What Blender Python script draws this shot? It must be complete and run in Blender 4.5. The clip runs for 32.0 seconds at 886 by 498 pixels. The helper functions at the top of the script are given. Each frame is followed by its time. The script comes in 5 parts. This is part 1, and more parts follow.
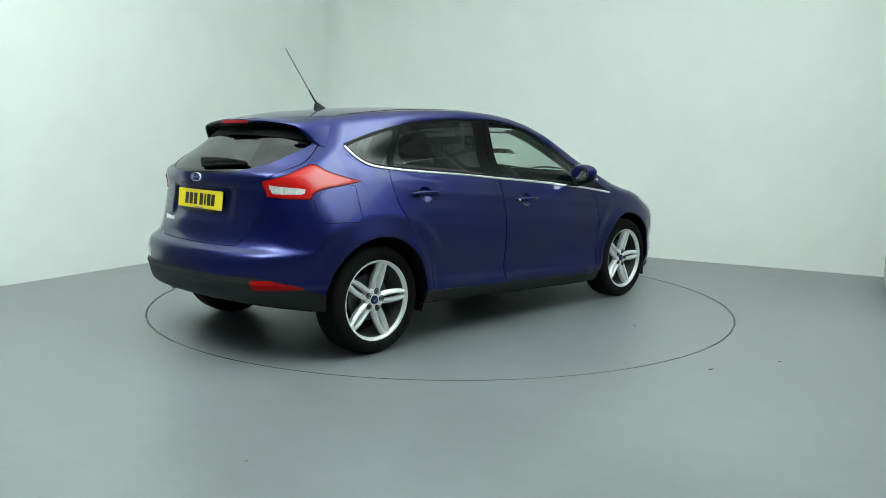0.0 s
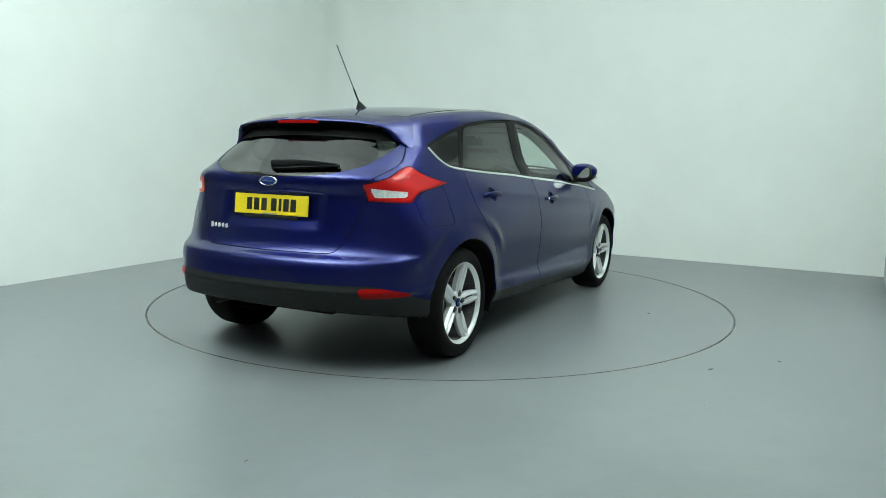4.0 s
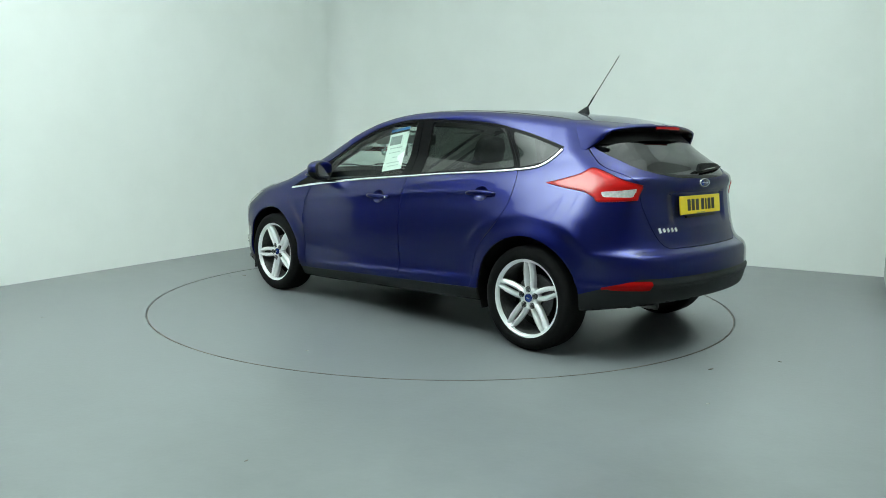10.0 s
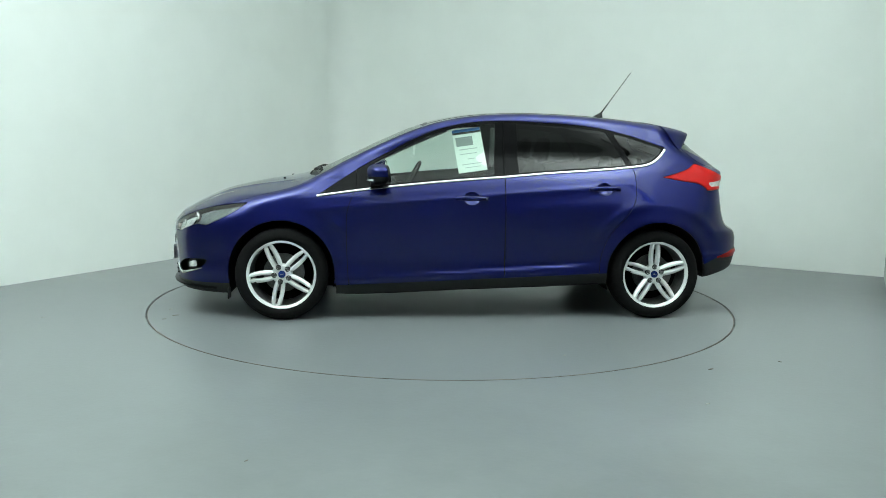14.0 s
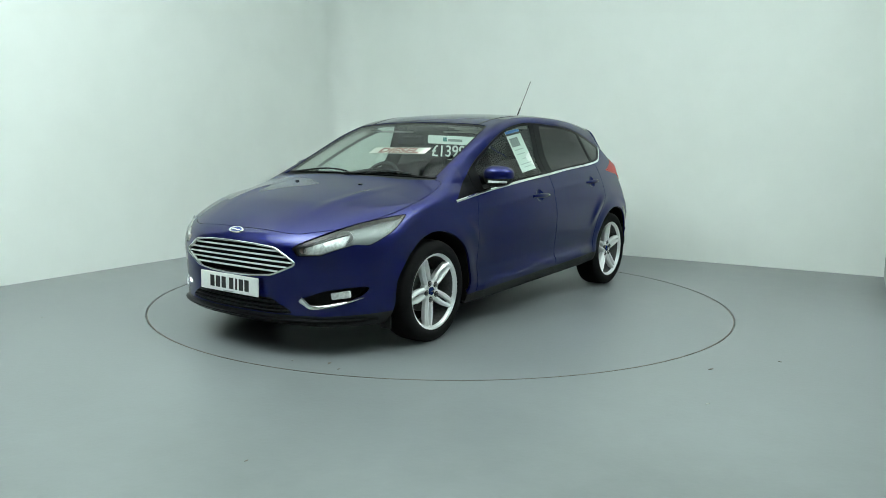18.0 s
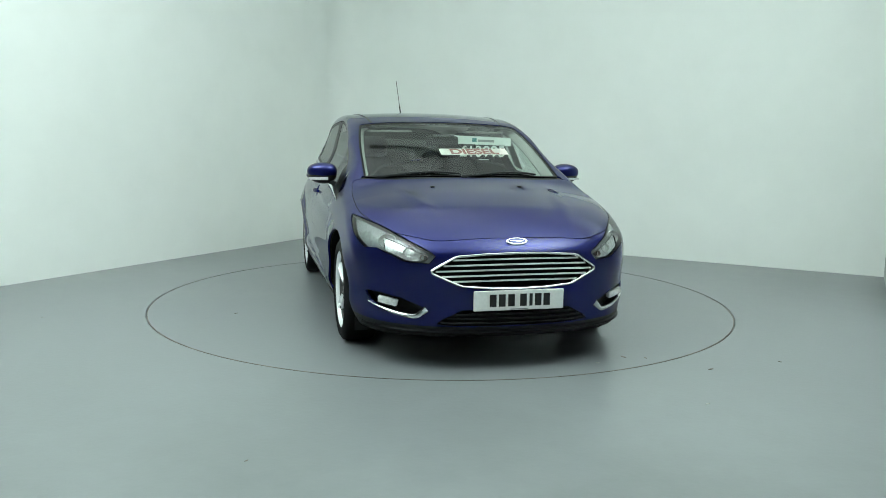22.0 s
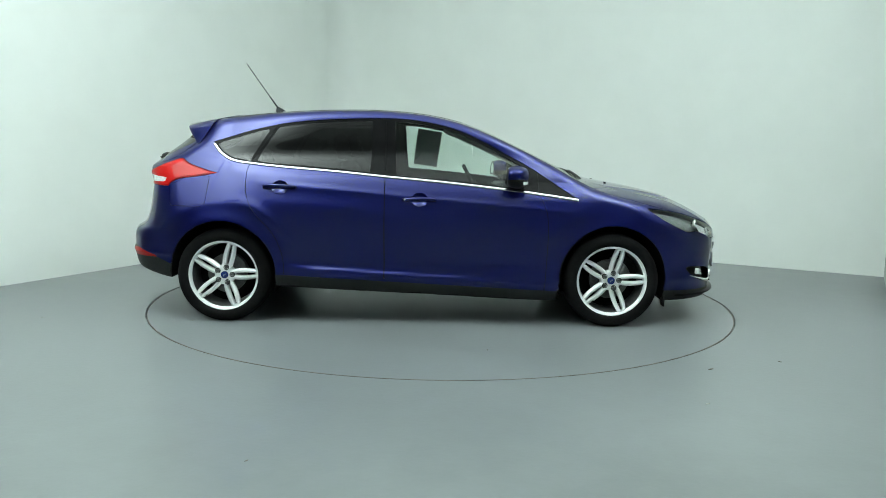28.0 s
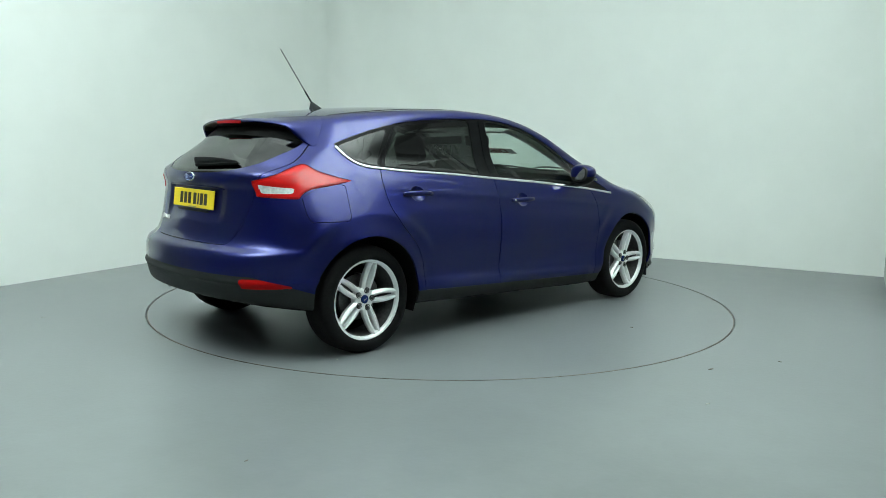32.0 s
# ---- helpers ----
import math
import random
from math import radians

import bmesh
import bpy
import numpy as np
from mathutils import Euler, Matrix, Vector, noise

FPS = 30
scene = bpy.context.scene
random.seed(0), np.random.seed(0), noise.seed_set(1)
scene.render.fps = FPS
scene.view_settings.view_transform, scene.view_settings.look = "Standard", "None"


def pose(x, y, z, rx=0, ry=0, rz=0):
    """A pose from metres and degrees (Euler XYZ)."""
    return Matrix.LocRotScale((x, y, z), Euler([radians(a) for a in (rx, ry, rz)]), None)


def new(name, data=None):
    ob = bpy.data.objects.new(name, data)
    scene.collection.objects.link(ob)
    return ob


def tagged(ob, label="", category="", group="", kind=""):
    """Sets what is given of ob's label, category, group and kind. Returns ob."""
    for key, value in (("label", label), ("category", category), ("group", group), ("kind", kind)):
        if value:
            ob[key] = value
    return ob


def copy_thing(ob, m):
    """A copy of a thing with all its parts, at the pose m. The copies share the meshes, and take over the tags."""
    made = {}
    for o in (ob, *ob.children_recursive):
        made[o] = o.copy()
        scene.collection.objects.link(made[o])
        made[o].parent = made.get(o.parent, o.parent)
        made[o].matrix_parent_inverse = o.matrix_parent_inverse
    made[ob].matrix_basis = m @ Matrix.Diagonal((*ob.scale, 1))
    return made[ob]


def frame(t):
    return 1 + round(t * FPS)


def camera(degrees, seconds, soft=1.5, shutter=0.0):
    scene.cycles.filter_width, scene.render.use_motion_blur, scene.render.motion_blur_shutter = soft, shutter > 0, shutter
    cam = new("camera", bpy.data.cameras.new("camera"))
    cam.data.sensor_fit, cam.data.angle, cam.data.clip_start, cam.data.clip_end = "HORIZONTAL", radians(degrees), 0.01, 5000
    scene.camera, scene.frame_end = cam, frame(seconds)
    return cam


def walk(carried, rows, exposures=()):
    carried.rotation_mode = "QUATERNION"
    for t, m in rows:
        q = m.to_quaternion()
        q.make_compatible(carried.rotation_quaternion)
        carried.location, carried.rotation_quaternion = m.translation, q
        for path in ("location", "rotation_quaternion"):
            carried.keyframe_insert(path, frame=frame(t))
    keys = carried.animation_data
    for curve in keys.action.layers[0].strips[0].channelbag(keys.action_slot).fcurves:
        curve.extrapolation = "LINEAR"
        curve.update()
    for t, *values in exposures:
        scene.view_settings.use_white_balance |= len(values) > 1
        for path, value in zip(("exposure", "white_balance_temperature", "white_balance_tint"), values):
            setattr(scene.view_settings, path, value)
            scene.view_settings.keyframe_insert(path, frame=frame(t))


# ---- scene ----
cam = camera(58.94, 32.0, soft=0.9)
EYE = pose(0, -6.215, 1.241, 82.23, 0.0, -0.106) @ pose(0, 0, 0, 0, 0, 0.797)
walk(cam, [(0.0, EYE), (32.0, EYE)])

# ---- light ----
world = bpy.data.worlds.new("world")
scene.world = world
world.use_nodes = True
world.node_tree.nodes["Background"].inputs[0].default_value = (0.75, 0.95, 0.86, 1)
world.node_tree.nodes["Background"].inputs[1].default_value = 0.05
scene.view_settings.exposure = 0.0
CEIL = 4.5
# added lamps out of view: x, y, power, drop; the third fills the corner
UPLIGHTS = [(-2.9, -2.9, 600, 1.8), (2.6, -2.3, 430, 1.8), (-0.2, 0.6, 30, 1.7)]
LAMP_COLOUR = (0.865, 1.0, 0.985)


# ---- materials ----
def mat(name, colour, rough=0.5, metal=0.0, coat=0.0, coat_rough=0.03, grain=0.0, grain_scale=30.0, stain=0.0,
        stain_scale=2.0, bump=0.0, bump_scale=200.0, spec=0.5, rough_var=0.0, coat_ior=1.32):
    m = bpy.data.materials.new(name)
    m.use_nodes = True
    nt = m.node_tree
    b = nt.nodes["Principled BSDF"]
    b.inputs["Base Color"].default_value = (*colour, 1)
    b.inputs["Roughness"].default_value = rough
    b.inputs["Metallic"].default_value = metal
    b.inputs["Coat Weight"].default_value = coat
    b.inputs["Coat Roughness"].default_value = coat_rough
    b.inputs["Coat IOR"].default_value = coat_ior
    b.inputs["Specular IOR Level"].default_value = spec
    tc = nt.nodes.new("ShaderNodeTexCoord")
    if grain or stain:
        mixes = None
        for amount, scale in ((grain, grain_scale), (stain, stain_scale)):
            if not amount:
                continue
            n = nt.nodes.new("ShaderNodeTexNoise")
            n.inputs["Scale"].default_value = scale
            n.inputs["Detail"].default_value = 4
            nt.links.new(tc.outputs["Object"], n.inputs["Vector"])
            r = nt.nodes.new("ShaderNodeMapRange")
            r.inputs["From Min"].default_value, r.inputs["From Max"].default_value = 0.3, 0.7
            r.inputs["To Min"].default_value, r.inputs["To Max"].default_value = 1 - amount, 1 + amount
            nt.links.new(n.outputs["Fac"], r.inputs["Value"])
            if mixes is None:
                mixes = r.outputs[0]
            else:
                k = nt.nodes.new("ShaderNodeMath")
                k.operation = "MULTIPLY"
                nt.links.new(mixes, k.inputs[0])
                nt.links.new(r.outputs[0], k.inputs[1])
                mixes = k.outputs[0]
        v = nt.nodes.new("ShaderNodeVectorMath")
        v.operation = "SCALE"
        v.inputs[0].default_value = colour
        nt.links.new(mixes, v.inputs["Scale"])
        nt.links.new(v.outputs[0], b.inputs["Base Color"])
        if rough_var:
            q = nt.nodes.new("ShaderNodeMath")
            q.operation = "MULTIPLY"
            q.inputs[1].default_value = rough
            nt.links.new(mixes, q.inputs[0])
            nt.links.new(q.outputs[0], b.inputs["Roughness"])
    if bump:
        n = nt.nodes.new("ShaderNodeTexNoise")
        n.inputs["Scale"].default_value = bump_scale
        n.inputs["Detail"].default_value = 3
        nt.links.new(tc.outputs["Object"], n.inputs["Vector"])
        u = nt.nodes.new("ShaderNodeBump")
        u.inputs["Strength"].default_value = 1.0
        u.inputs["Distance"].default_value = bump
        nt.links.new(n.outputs["Fac"], u.inputs["Height"])
        nt.links.new(u.outputs[0], b.inputs["Normal"])
    return m


def glass(name, tint, gloss=0.035, power=4.0):
    """Thin tinted pane: see-through with a mirror-like surface by Fresnel."""
    m = bpy.data.materials.new(name)
    m.use_nodes = True
    nt = m.node_tree
    nt.nodes.remove(nt.nodes["Principled BSDF"])
    t = nt.nodes.new("ShaderNodeBsdfTransparent")
    t.inputs[0].default_value = (*tint, 1)
    g = nt.nodes.new("ShaderNodeBsdfGlossy")
    g.inputs["Roughness"].default_value = 0.02
    lw = nt.nodes.new("ShaderNodeLayerWeight")
    lw.inputs["Blend"].default_value = 0.5
    pw = nt.nodes.new("ShaderNodeMath")
    pw.operation = "POWER"
    pw.inputs[1].default_value = power
    nt.links.new(lw.outputs["Facing"], pw.inputs[0])
    f = nt.nodes.new("ShaderNodeMath")
    f.operation = "MULTIPLY_ADD"
    f.inputs[1].default_value = 0.9 - gloss
    f.inputs[2].default_value = gloss
    nt.links.new(pw.outputs[0], f.inputs[0])
    mx = nt.nodes.new("ShaderNodeMixShader")
    nt.links.new(f.outputs[0], mx.inputs[0])
    nt.links.new(t.outputs[0], mx.inputs[1])
    nt.links.new(g.outputs[0], mx.inputs[2])
    nt.links.new(mx.outputs[0], nt.nodes["Material Output"].inputs[0])
    return m


def car_paint():
    m = mat("blue_metallic_paint", (0.012, 0.009, 0.16), rough=0.37, metal=0.85, coat=1.0, coat_rough=0.01, spec=0.15, coat_ior=1.43)
    nt = m.node_tree
    b = nt.nodes["Principled BSDF"]
    b.inputs["Specular Tint"].default_value = (0.14, 0.14, 0.34, 1)
    tc = nt.nodes["Texture Coordinate"]
    v = nt.nodes.new("ShaderNodeTexVoronoi")
    v.inputs["Scale"].default_value = 900
    nt.links.new(tc.outputs["Object"], v.inputs["Vector"])
    r = nt.nodes.new("ShaderNodeValToRGB")
    r.color_ramp.elements[0].color = (0.0048, 0.0078, 0.084, 1)
    r.color_ramp.elements[1].color = (0.0074, 0.0118, 0.118, 1)
    nt.links.new(v.outputs["Color"], r.inputs[0])
    nt.links.new(r.outputs[0], b.inputs["Base Color"])
    return m


PAINT = car_paint()
BLACK = mat("black_plastic", (0.012, 0.0135, 0.014), rough=0.5, spec=0.2, grain=0.15, grain_scale=300, bump=0.0006, bump_scale=900)
GLOSSBLACK = mat("gloss_black_trim", (0.004, 0.004, 0.0045), rough=0.3, coat=0.0, spec=0.08)
UNDER = mat("underbody_black", (0.006, 0.006, 0.006), rough=0.9, spec=0.1, grain=0.3, grain_scale=12)
RUBBER = mat("tyre_rubber", (0.005, 0.005, 0.0053), rough=0.75, spec=0.15, grain=0.2, grain_scale=60, bump=0.0006, bump_scale=400)
CHROME = mat("chrome", (0.85, 0.87, 0.88), rough=0.09, metal=1.0)
ALLOY = mat("silver_alloy", (0.88, 0.89, 0.89), rough=0.30, metal=0.35, coat=0.5, grain=0.04, grain_scale=200)
STEEL = mat("brake_steel", (0.16, 0.16, 0.16), rough=0.45, metal=0.8, grain=0.2, grain_scale=80)
RED = mat("red_lens", (0.52, 0.006, 0.005), rough=0.35, coat=1.0, coat_ior=1.45, spec=0.05, grain=0.1, grain_scale=150)
DARKRED = mat("red_reflector", (0.34, 0.004, 0.004), rough=0.3, coat=0.3, spec=0.05)
CLEAR = mat("clear_lens_chrome", (0.86, 0.88, 0.86), rough=0.2, metal=0.35, coat=1.0, grain=0.2, grain_scale=60)
LAMPBLACK = mat("lamp_housing_grey", (0.17, 0.19, 0.185), rough=0.45, metal=0.2, grain=0.2, grain_scale=40)
# dark grey carries the shade inside the rim as well as brake dust
BARREL = mat("shaded_dusty_rim_barrel", (0.10, 0.10, 0.10), rough=0.6, metal=0.4, grain=0.3, grain_scale=60)
GLASS = glass("clear_window_glass", (0.80, 0.88, 0.84))
PRIVACY = glass("privacy_glass", (0.07, 0.077, 0.073), 0.035, 3.8)
TRAY = mat("lamp_reflector_silver", (0.74, 0.76, 0.75), rough=0.22, metal=0.5, grain=0.3, grain_scale=70)
LENS = glass("lamp_lens", (0.93, 0.95, 0.95), 0.05)
LINER = mat("headlining_pale_grey", (0.36, 0.36, 0.34), rough=0.9, grain=0.06, grain_scale=100)
TRIM = mat("dark_interior_trim", (0.022, 0.023, 0.024), rough=0.7, spec=0.2, grain=0.2, grain_scale=120, bump=0.0006)
CLOTH = mat("charcoal_seat_cloth", (0.024, 0.024, 0.026), rough=0.9, spec=0.1, grain=0.3, grain_scale=160, bump=0.001)
PLATE_Y = mat("yellow_plate", (0.82, 0.62, 0.02), rough=0.3, grain=0.04, grain_scale=60)
PLATE_W = mat("white_plate", (0.78, 0.8, 0.78), rough=0.3, grain=0.04, grain_scale=60)
INK = mat("black_ink", (0.012, 0.012, 0.012), rough=0.5)
PAPER = mat("white_paper", (0.78, 0.82, 0.78), rough=0.6, grain=0.03, grain_scale=60)
PRINT_BLUE = mat("blue_print", (0.05, 0.25, 0.7), rough=0.5)
STRIP = mat("pinkish_white_vinyl", (0.58, 0.54, 0.50), rough=0.5, grain=0.03, grain_scale=60)
PRINT_GREY = mat("grey_print", (0.25, 0.27, 0.27), rough=0.6)
PRINT_RED = mat("red_brown_print", (0.20, 0.02, 0.014), rough=0.5)
PALE = mat("pale_print", (0.45, 0.5, 0.48), rough=0.6)
ORANGE = mat("amber_lens", (0.42, 0.34, 0.29), rough=0.3, metal=0.3, coat=1.0)
MIRROR = mat("mirror_silver", (0.85, 0.87, 0.87), rough=0.03, metal=1.0)
TEAL = mat("teal_print", (0.03, 0.22, 0.22), rough=0.5)
BADGE = mat("badge_blue", (0.012, 0.03, 0.16), rough=0.15, coat=1.0)
WALL = mat("white_wall_paint", (0.80, 0.83, 0.80), rough=0.75, grain=0.015, grain_scale=3, stain=0.02, stain_scale=0.6, bump=0.0005, bump_scale=150)
# greys of the added out-of-view walls, chosen for what the car mirrors
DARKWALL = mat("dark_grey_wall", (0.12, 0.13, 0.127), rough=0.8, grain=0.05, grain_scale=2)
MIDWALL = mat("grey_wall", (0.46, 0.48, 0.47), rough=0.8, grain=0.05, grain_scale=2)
CEILING = mat("white_ceiling_paint", (0.8, 0.82, 0.8), rough=0.8, grain=0.02, grain_scale=2)
FLOOR = mat("grey_floor_paint", (0.166, 0.180, 0.185), rough=0.33, grain=0.06, grain_scale=6, stain=0.11, stain_scale=0.9, bump=0.0004, bump_scale=35, rough_var=1)
DISC = mat("grey_disc_paint", (0.161, 0.175, 0.181), rough=0.33, grain=0.06, grain_scale=6, stain=0.10, stain_scale=1.0, bump=0.0004, bump_scale=35, rough_var=1)
RIM_EDGE = mat("worn_steel_edge", (0.15, 0.125, 0.105), rough=0.5, metal=0.3, grain=0.5, grain_scale=6)
CHIP = mat("pale_paint_flake", (0.36, 0.36, 0.33), rough=0.7, grain=0.2, grain_scale=90)


# ---- mesh helpers ----
def smooth(me, angle=None):
    me.shade_smooth()
    if angle is not None:
        me.set_sharp_from_angle(angle=radians(angle))
    return me


def part(name, bm, material, parent=None, label="", sharp=35):
    bmesh.ops.recalc_face_normals(bm, faces=bm.faces[:])
    me = bpy.data.meshes.new(name)
    bm.to_mesh(me)
    bm.free()
    me.materials.append(material)
    smooth(me, sharp)
    ob = new(name, me)
    ob.parent = parent
    if label:
        tagged(ob, label)
    return ob


def box(bm, x0, x1, y0, y1, z0, z1, bevel=0.0, seg=2):
    vs = [bm.verts.new((x, y, z)) for z in (z0, z1) for y in (y0, y1) for x in (x0, x1)]
    fs = [bm.faces.new([vs[i] for i in q]) for q in ((0, 2, 3, 1), (4, 5, 7, 6), (0, 1, 5, 4), (2, 6, 7, 3), (0, 4, 6, 2), (1, 3, 7, 5))]
    if bevel:
        es = list({e for f in fs for e in f.edges})
        bmesh.ops.bevel(bm, geom=es, offset=bevel, segments=seg, affect="EDGES", profile=0.5)
    return bm


def bar(bm, a, b, w, h, up=(0, 0, 1)):
    """A straight bar from a to b, w wide and h high."""
    a, b, up = Vector(a), Vector(b), Vector(up)
    d = (b - a).normalized()
    s = d.cross(up).normalized()
    u = s.cross(d)
    vs = [bm.verts.new(p + s * i * w / 2 + u * j * h / 2) for p in (a, b) for i, j in ((-1, -1), (1, -1), (1, 1), (-1, 1))]
    for q in ((0, 1, 2, 3), (7, 6, 5, 4), (0, 4, 5, 1), (1, 5, 6, 2), (2, 6, 7, 3), (3, 7, 4, 0)):
        bm.faces.new([vs[i] for i in q])


def sweep(bm, pts, section, ups, closed=False, caps=True):
    """Sweep a closed section (list of (a, b)) along pts: a goes along up x way, b along up. ups: one a point or one for all."""
    n = len(pts)
    pts = [Vector(p) for p in pts]
    rings = []
    for i, p in enumerate(pts):
        q0 = pts[(i - 1) % n] if closed or i else p
        q1 = pts[(i + 1) % n] if closed or i < n - 1 else p
        d = (q1 - q0).normalized()
        u = Vector(ups[i] if isinstance(ups, list) else ups)
        s = u.cross(d).normalized()
        u = d.cross(s).normalized()
        rings.append([bm.verts.new(p + s * a + u * b) for a, b in section])
    m = len(section)
    for i in range(n if closed else n - 1):
        r0, r1 = rings[i], rings[(i + 1) % n]
        for j in range(m):
            bm.faces.new((r0[j], r0[(j + 1) % m], r1[(j + 1) % m], r1[j]))
    if caps and not closed:
        bm.faces.new(rings[0][::-1])
        bm.faces.new(rings[-1])
    return bm


def circle(r, n=10, sx=1.0, sy=1.0):
    return [(sx * r * math.cos(2 * math.pi * i / n), sy * r * math.sin(2 * math.pi * i / n)) for i in range(n)]


def lathe(bm, profile, n=64, axis="y", closed=False):
    """Turn a profile of (radius, along) round the y axis."""
    rings = []
    for i in range(n):
        c, s = math.cos(2 * math.pi * i / n), math.sin(2 * math.pi * i / n)
        rings.append([bm.verts.new((r * c, a, r * s)) for r, a in profile])
    m = len(profile)
    for i in range(n):
        r0, r1 = rings[i], rings[(i + 1) % n]
        for j in range(m if closed else m - 1):
            bm.faces.new((r0[j], r0[(j + 1) % m], r1[(j + 1) % m], r1[j]))
    return bm


def words(name, text, size, material, m, parent, squeeze=1.0, depth=0.0006, bold=0.0):
    """Lettering as a thin mesh with the built-in font. m places its centre, facing its local z."""
    cu = bpy.data.curves.new(name, "FONT")
    cu.body, cu.size, cu.align_x, cu.align_y, cu.extrude = text, size, "CENTER", "CENTER", depth
    cu.offset = bold
    tmp = bpy.data.objects.new(name, cu)
    scene.collection.objects.link(tmp)
    me = bpy.data.meshes.new_from_object(tmp.evaluated_get(bpy.context.evaluated_depsgraph_get()))
    bpy.data.objects.remove(tmp)
    bpy.data.curves.remove(cu)
    me.transform(m @ Matrix.Diagonal((squeeze, 1, 1, 1)))
    me.materials.clear()
    me.materials.append(material)
    ob = new(name, me)
    ob.parent = parent
    return ob


# ---- the room ----
def wall(name, a, b, thick=0.15, height=CEIL, label=""):
    bm = bmesh.new()
    a, b = Vector((*a, 0)), Vector((*b, 0))
    d = (b - a).normalized()
    s = Vector((-d.y, d.x, 0)) * thick
    vs = [bm.verts.new(p + Vector((0, 0, z))) for z in (0, height) for p in (a, b, b + s, a + s)]
    for q in ((0, 1, 2, 3), (4, 7, 6, 5), (0, 4, 5, 1), (1, 5, 6, 2), (2, 6, 7, 3), (3, 7, 4, 0)):
        bm.faces.new([vs[i] for i in q])
    ob = part(name, bm, WALL)
    return tagged(ob, label or "plain white painted studio wall with a faint green cast", "wall", kind="structure")


RING = 2.231
CORNER = (-1.334, 4.489)
LEFT_END = (-6.4, -4.80)
# the white stops here, out of view; the added dark stretch follows
LEFT_WHITE = (-3.89, -0.2)
JAMB = (4.30, 1.297)


def ground():
    bm = bmesh.new()
    n = 192
    inner = [bm.verts.new((RING * math.cos(2 * math.pi * i / n), RING * math.sin(2 * math.pi * i / n), 0)) for i in range(n)]
    low = [bm.verts.new((v.co.x, v.co.y, -0.06)) for v in inner]
    outer = []
    for i in range(n):
        a = 2 * math.pi * i / n
        k = 14 / max(abs(math.cos(a)), abs(math.sin(a)))
        outer.append(bm.verts.new((k * math.cos(a), k * math.sin(a), 0)))
    for i in range(n):
        j = (i + 1) % n
        bm.faces.new((inner[i], outer[i], outer[j], inner[j]))
        bm.faces.new((low[i], inner[i], inner[j], low[j]))
    bm.faces.new(low)
    return tagged(part("floor", bm, FLOOR, sharp=30), "grey painted concrete studio floor with a dull sheen", "floor", kind="structure")


def turntable():
    root = tagged(new("turntable"), "round grey painted turntable disc flush with the floor", "turntable")
    bm = bmesh.new()
    r = RING - 0.0115
    lathe(bm, [(0.0001, -0.001), (r - 0.004, -0.001), (r - 0.001, -0.004), (r, -0.05)], 192)
    bmesh.ops.rotate(bm, verts=bm.verts, matrix=Matrix.Rotation(math.pi / 2, 3, "X"))
    for v in bm.verts:
        v.co.z = -abs(v.co.z)
    part("disc", bm, DISC, root)
    bm = bmesh.new()
    sweep(bm, [((RING - 0.0110) * math.cos(2 * math.pi * i / 160), (RING - 0.0110) * math.sin(2 * math.pi * i / 160), -0.004) for i in range(160)],
          [(-0.003, -0.004), (0.003, -0.004), (0.003, 0.0035), (-0.003, 0.0035)], (0, 0, 1), closed=True)
    part("edge_band", bm, RIM_EDGE, root, "worn brownish steel edge band")
    return root


def chip(parent, x, y, size, turn, material, z, seed):
    """A thin irregular flake of paint or grit lying flat."""
    rng = random.Random(seed)
    bm = bmesh.new()
    n = 7
    ring = [(size * (0.5 + 0.5 * rng.random()) * math.cos(2 * math.pi * k / n), 0.35 * size * (0.5 + 0.5 * rng.random()) * math.sin(2 * math.pi * k / n)) for k in range(n)]
    lo, hi = [bm.verts.new((u, v, 0)) for u, v in ring], [bm.verts.new((u * 0.85, v * 0.85, 0.0022)) for u, v in ring]
    bm.faces.new(hi)
    for k in range(n):
        bm.faces.new((lo[k], lo[(k + 1) % n], hi[(k + 1) % n], hi[k]))
    bmesh.ops.transform(bm, matrix=pose(x, y, z, 0, 0, turn), verts=bm.verts)
    part("paint_chip", bm, material, parent)


def cove(r=0.35):
    """The rounded inner corner between the two far walls."""
    c = Vector((*CORNER, 0))
    a = (Vector((*LEFT_END, 0)) - c).normalized()
    b = (Vector((*JAMB, 0)) - c).normalized()
    p, q = c + a * r, c + b * r
    bm = bmesh.new()
    rows = []
    for t in np.linspace(0, 1, 13):
        m = p * (1 - t) ** 2 + c * 2 * t * (1 - t) + q * t * t
        rows.append([bm.verts.new((m.x, m.y, z)) for z in (0, CEIL)])
    for r0, r1 in zip(rows, rows[1:]):
        bm.faces.new((r0[0], r1[0], r1[1], r0[1]))
    tagged(part("wall_corner", bm, WALL), "rounded white corner between two studio walls", "wall", kind="structure")


floor = ground()
table = turntable()
for k, (x, y, size, turn) in enumerate(((1.52, -1.95, 0.030, 40), (0.05, -3.62, 0.022, 10), (0.60, -3.60, 0.016, 70), (1.98, -1.78, 0.024, 120), (-2.75, -0.9, 0.020, 30), (1.30, -2.55, 0.018, 15), (-0.75, -3.3, 0.014, 60), (2.6, -1.4, 0.02, 80))):
    chip(floor, x, y, size, turn, CHIP if k % 3 else RIM_EDGE, 0.0, k)
for k, (x, y, size, turn) in enumerate(((1.93, 0.62, 0.028, 20), (2.02, 0.42, 0.022, 75), (1.98, 0.74, 0.016, 10), (-1.7, -0.95, 0.02, 50), (0.3, -1.6, 0.018, 100), (-0.6, 1.75, 0.02, 35))):
    chip(table, x, y, size, turn, CHIP if k % 2 else RIM_EDGE, -0.001, 20 + k)
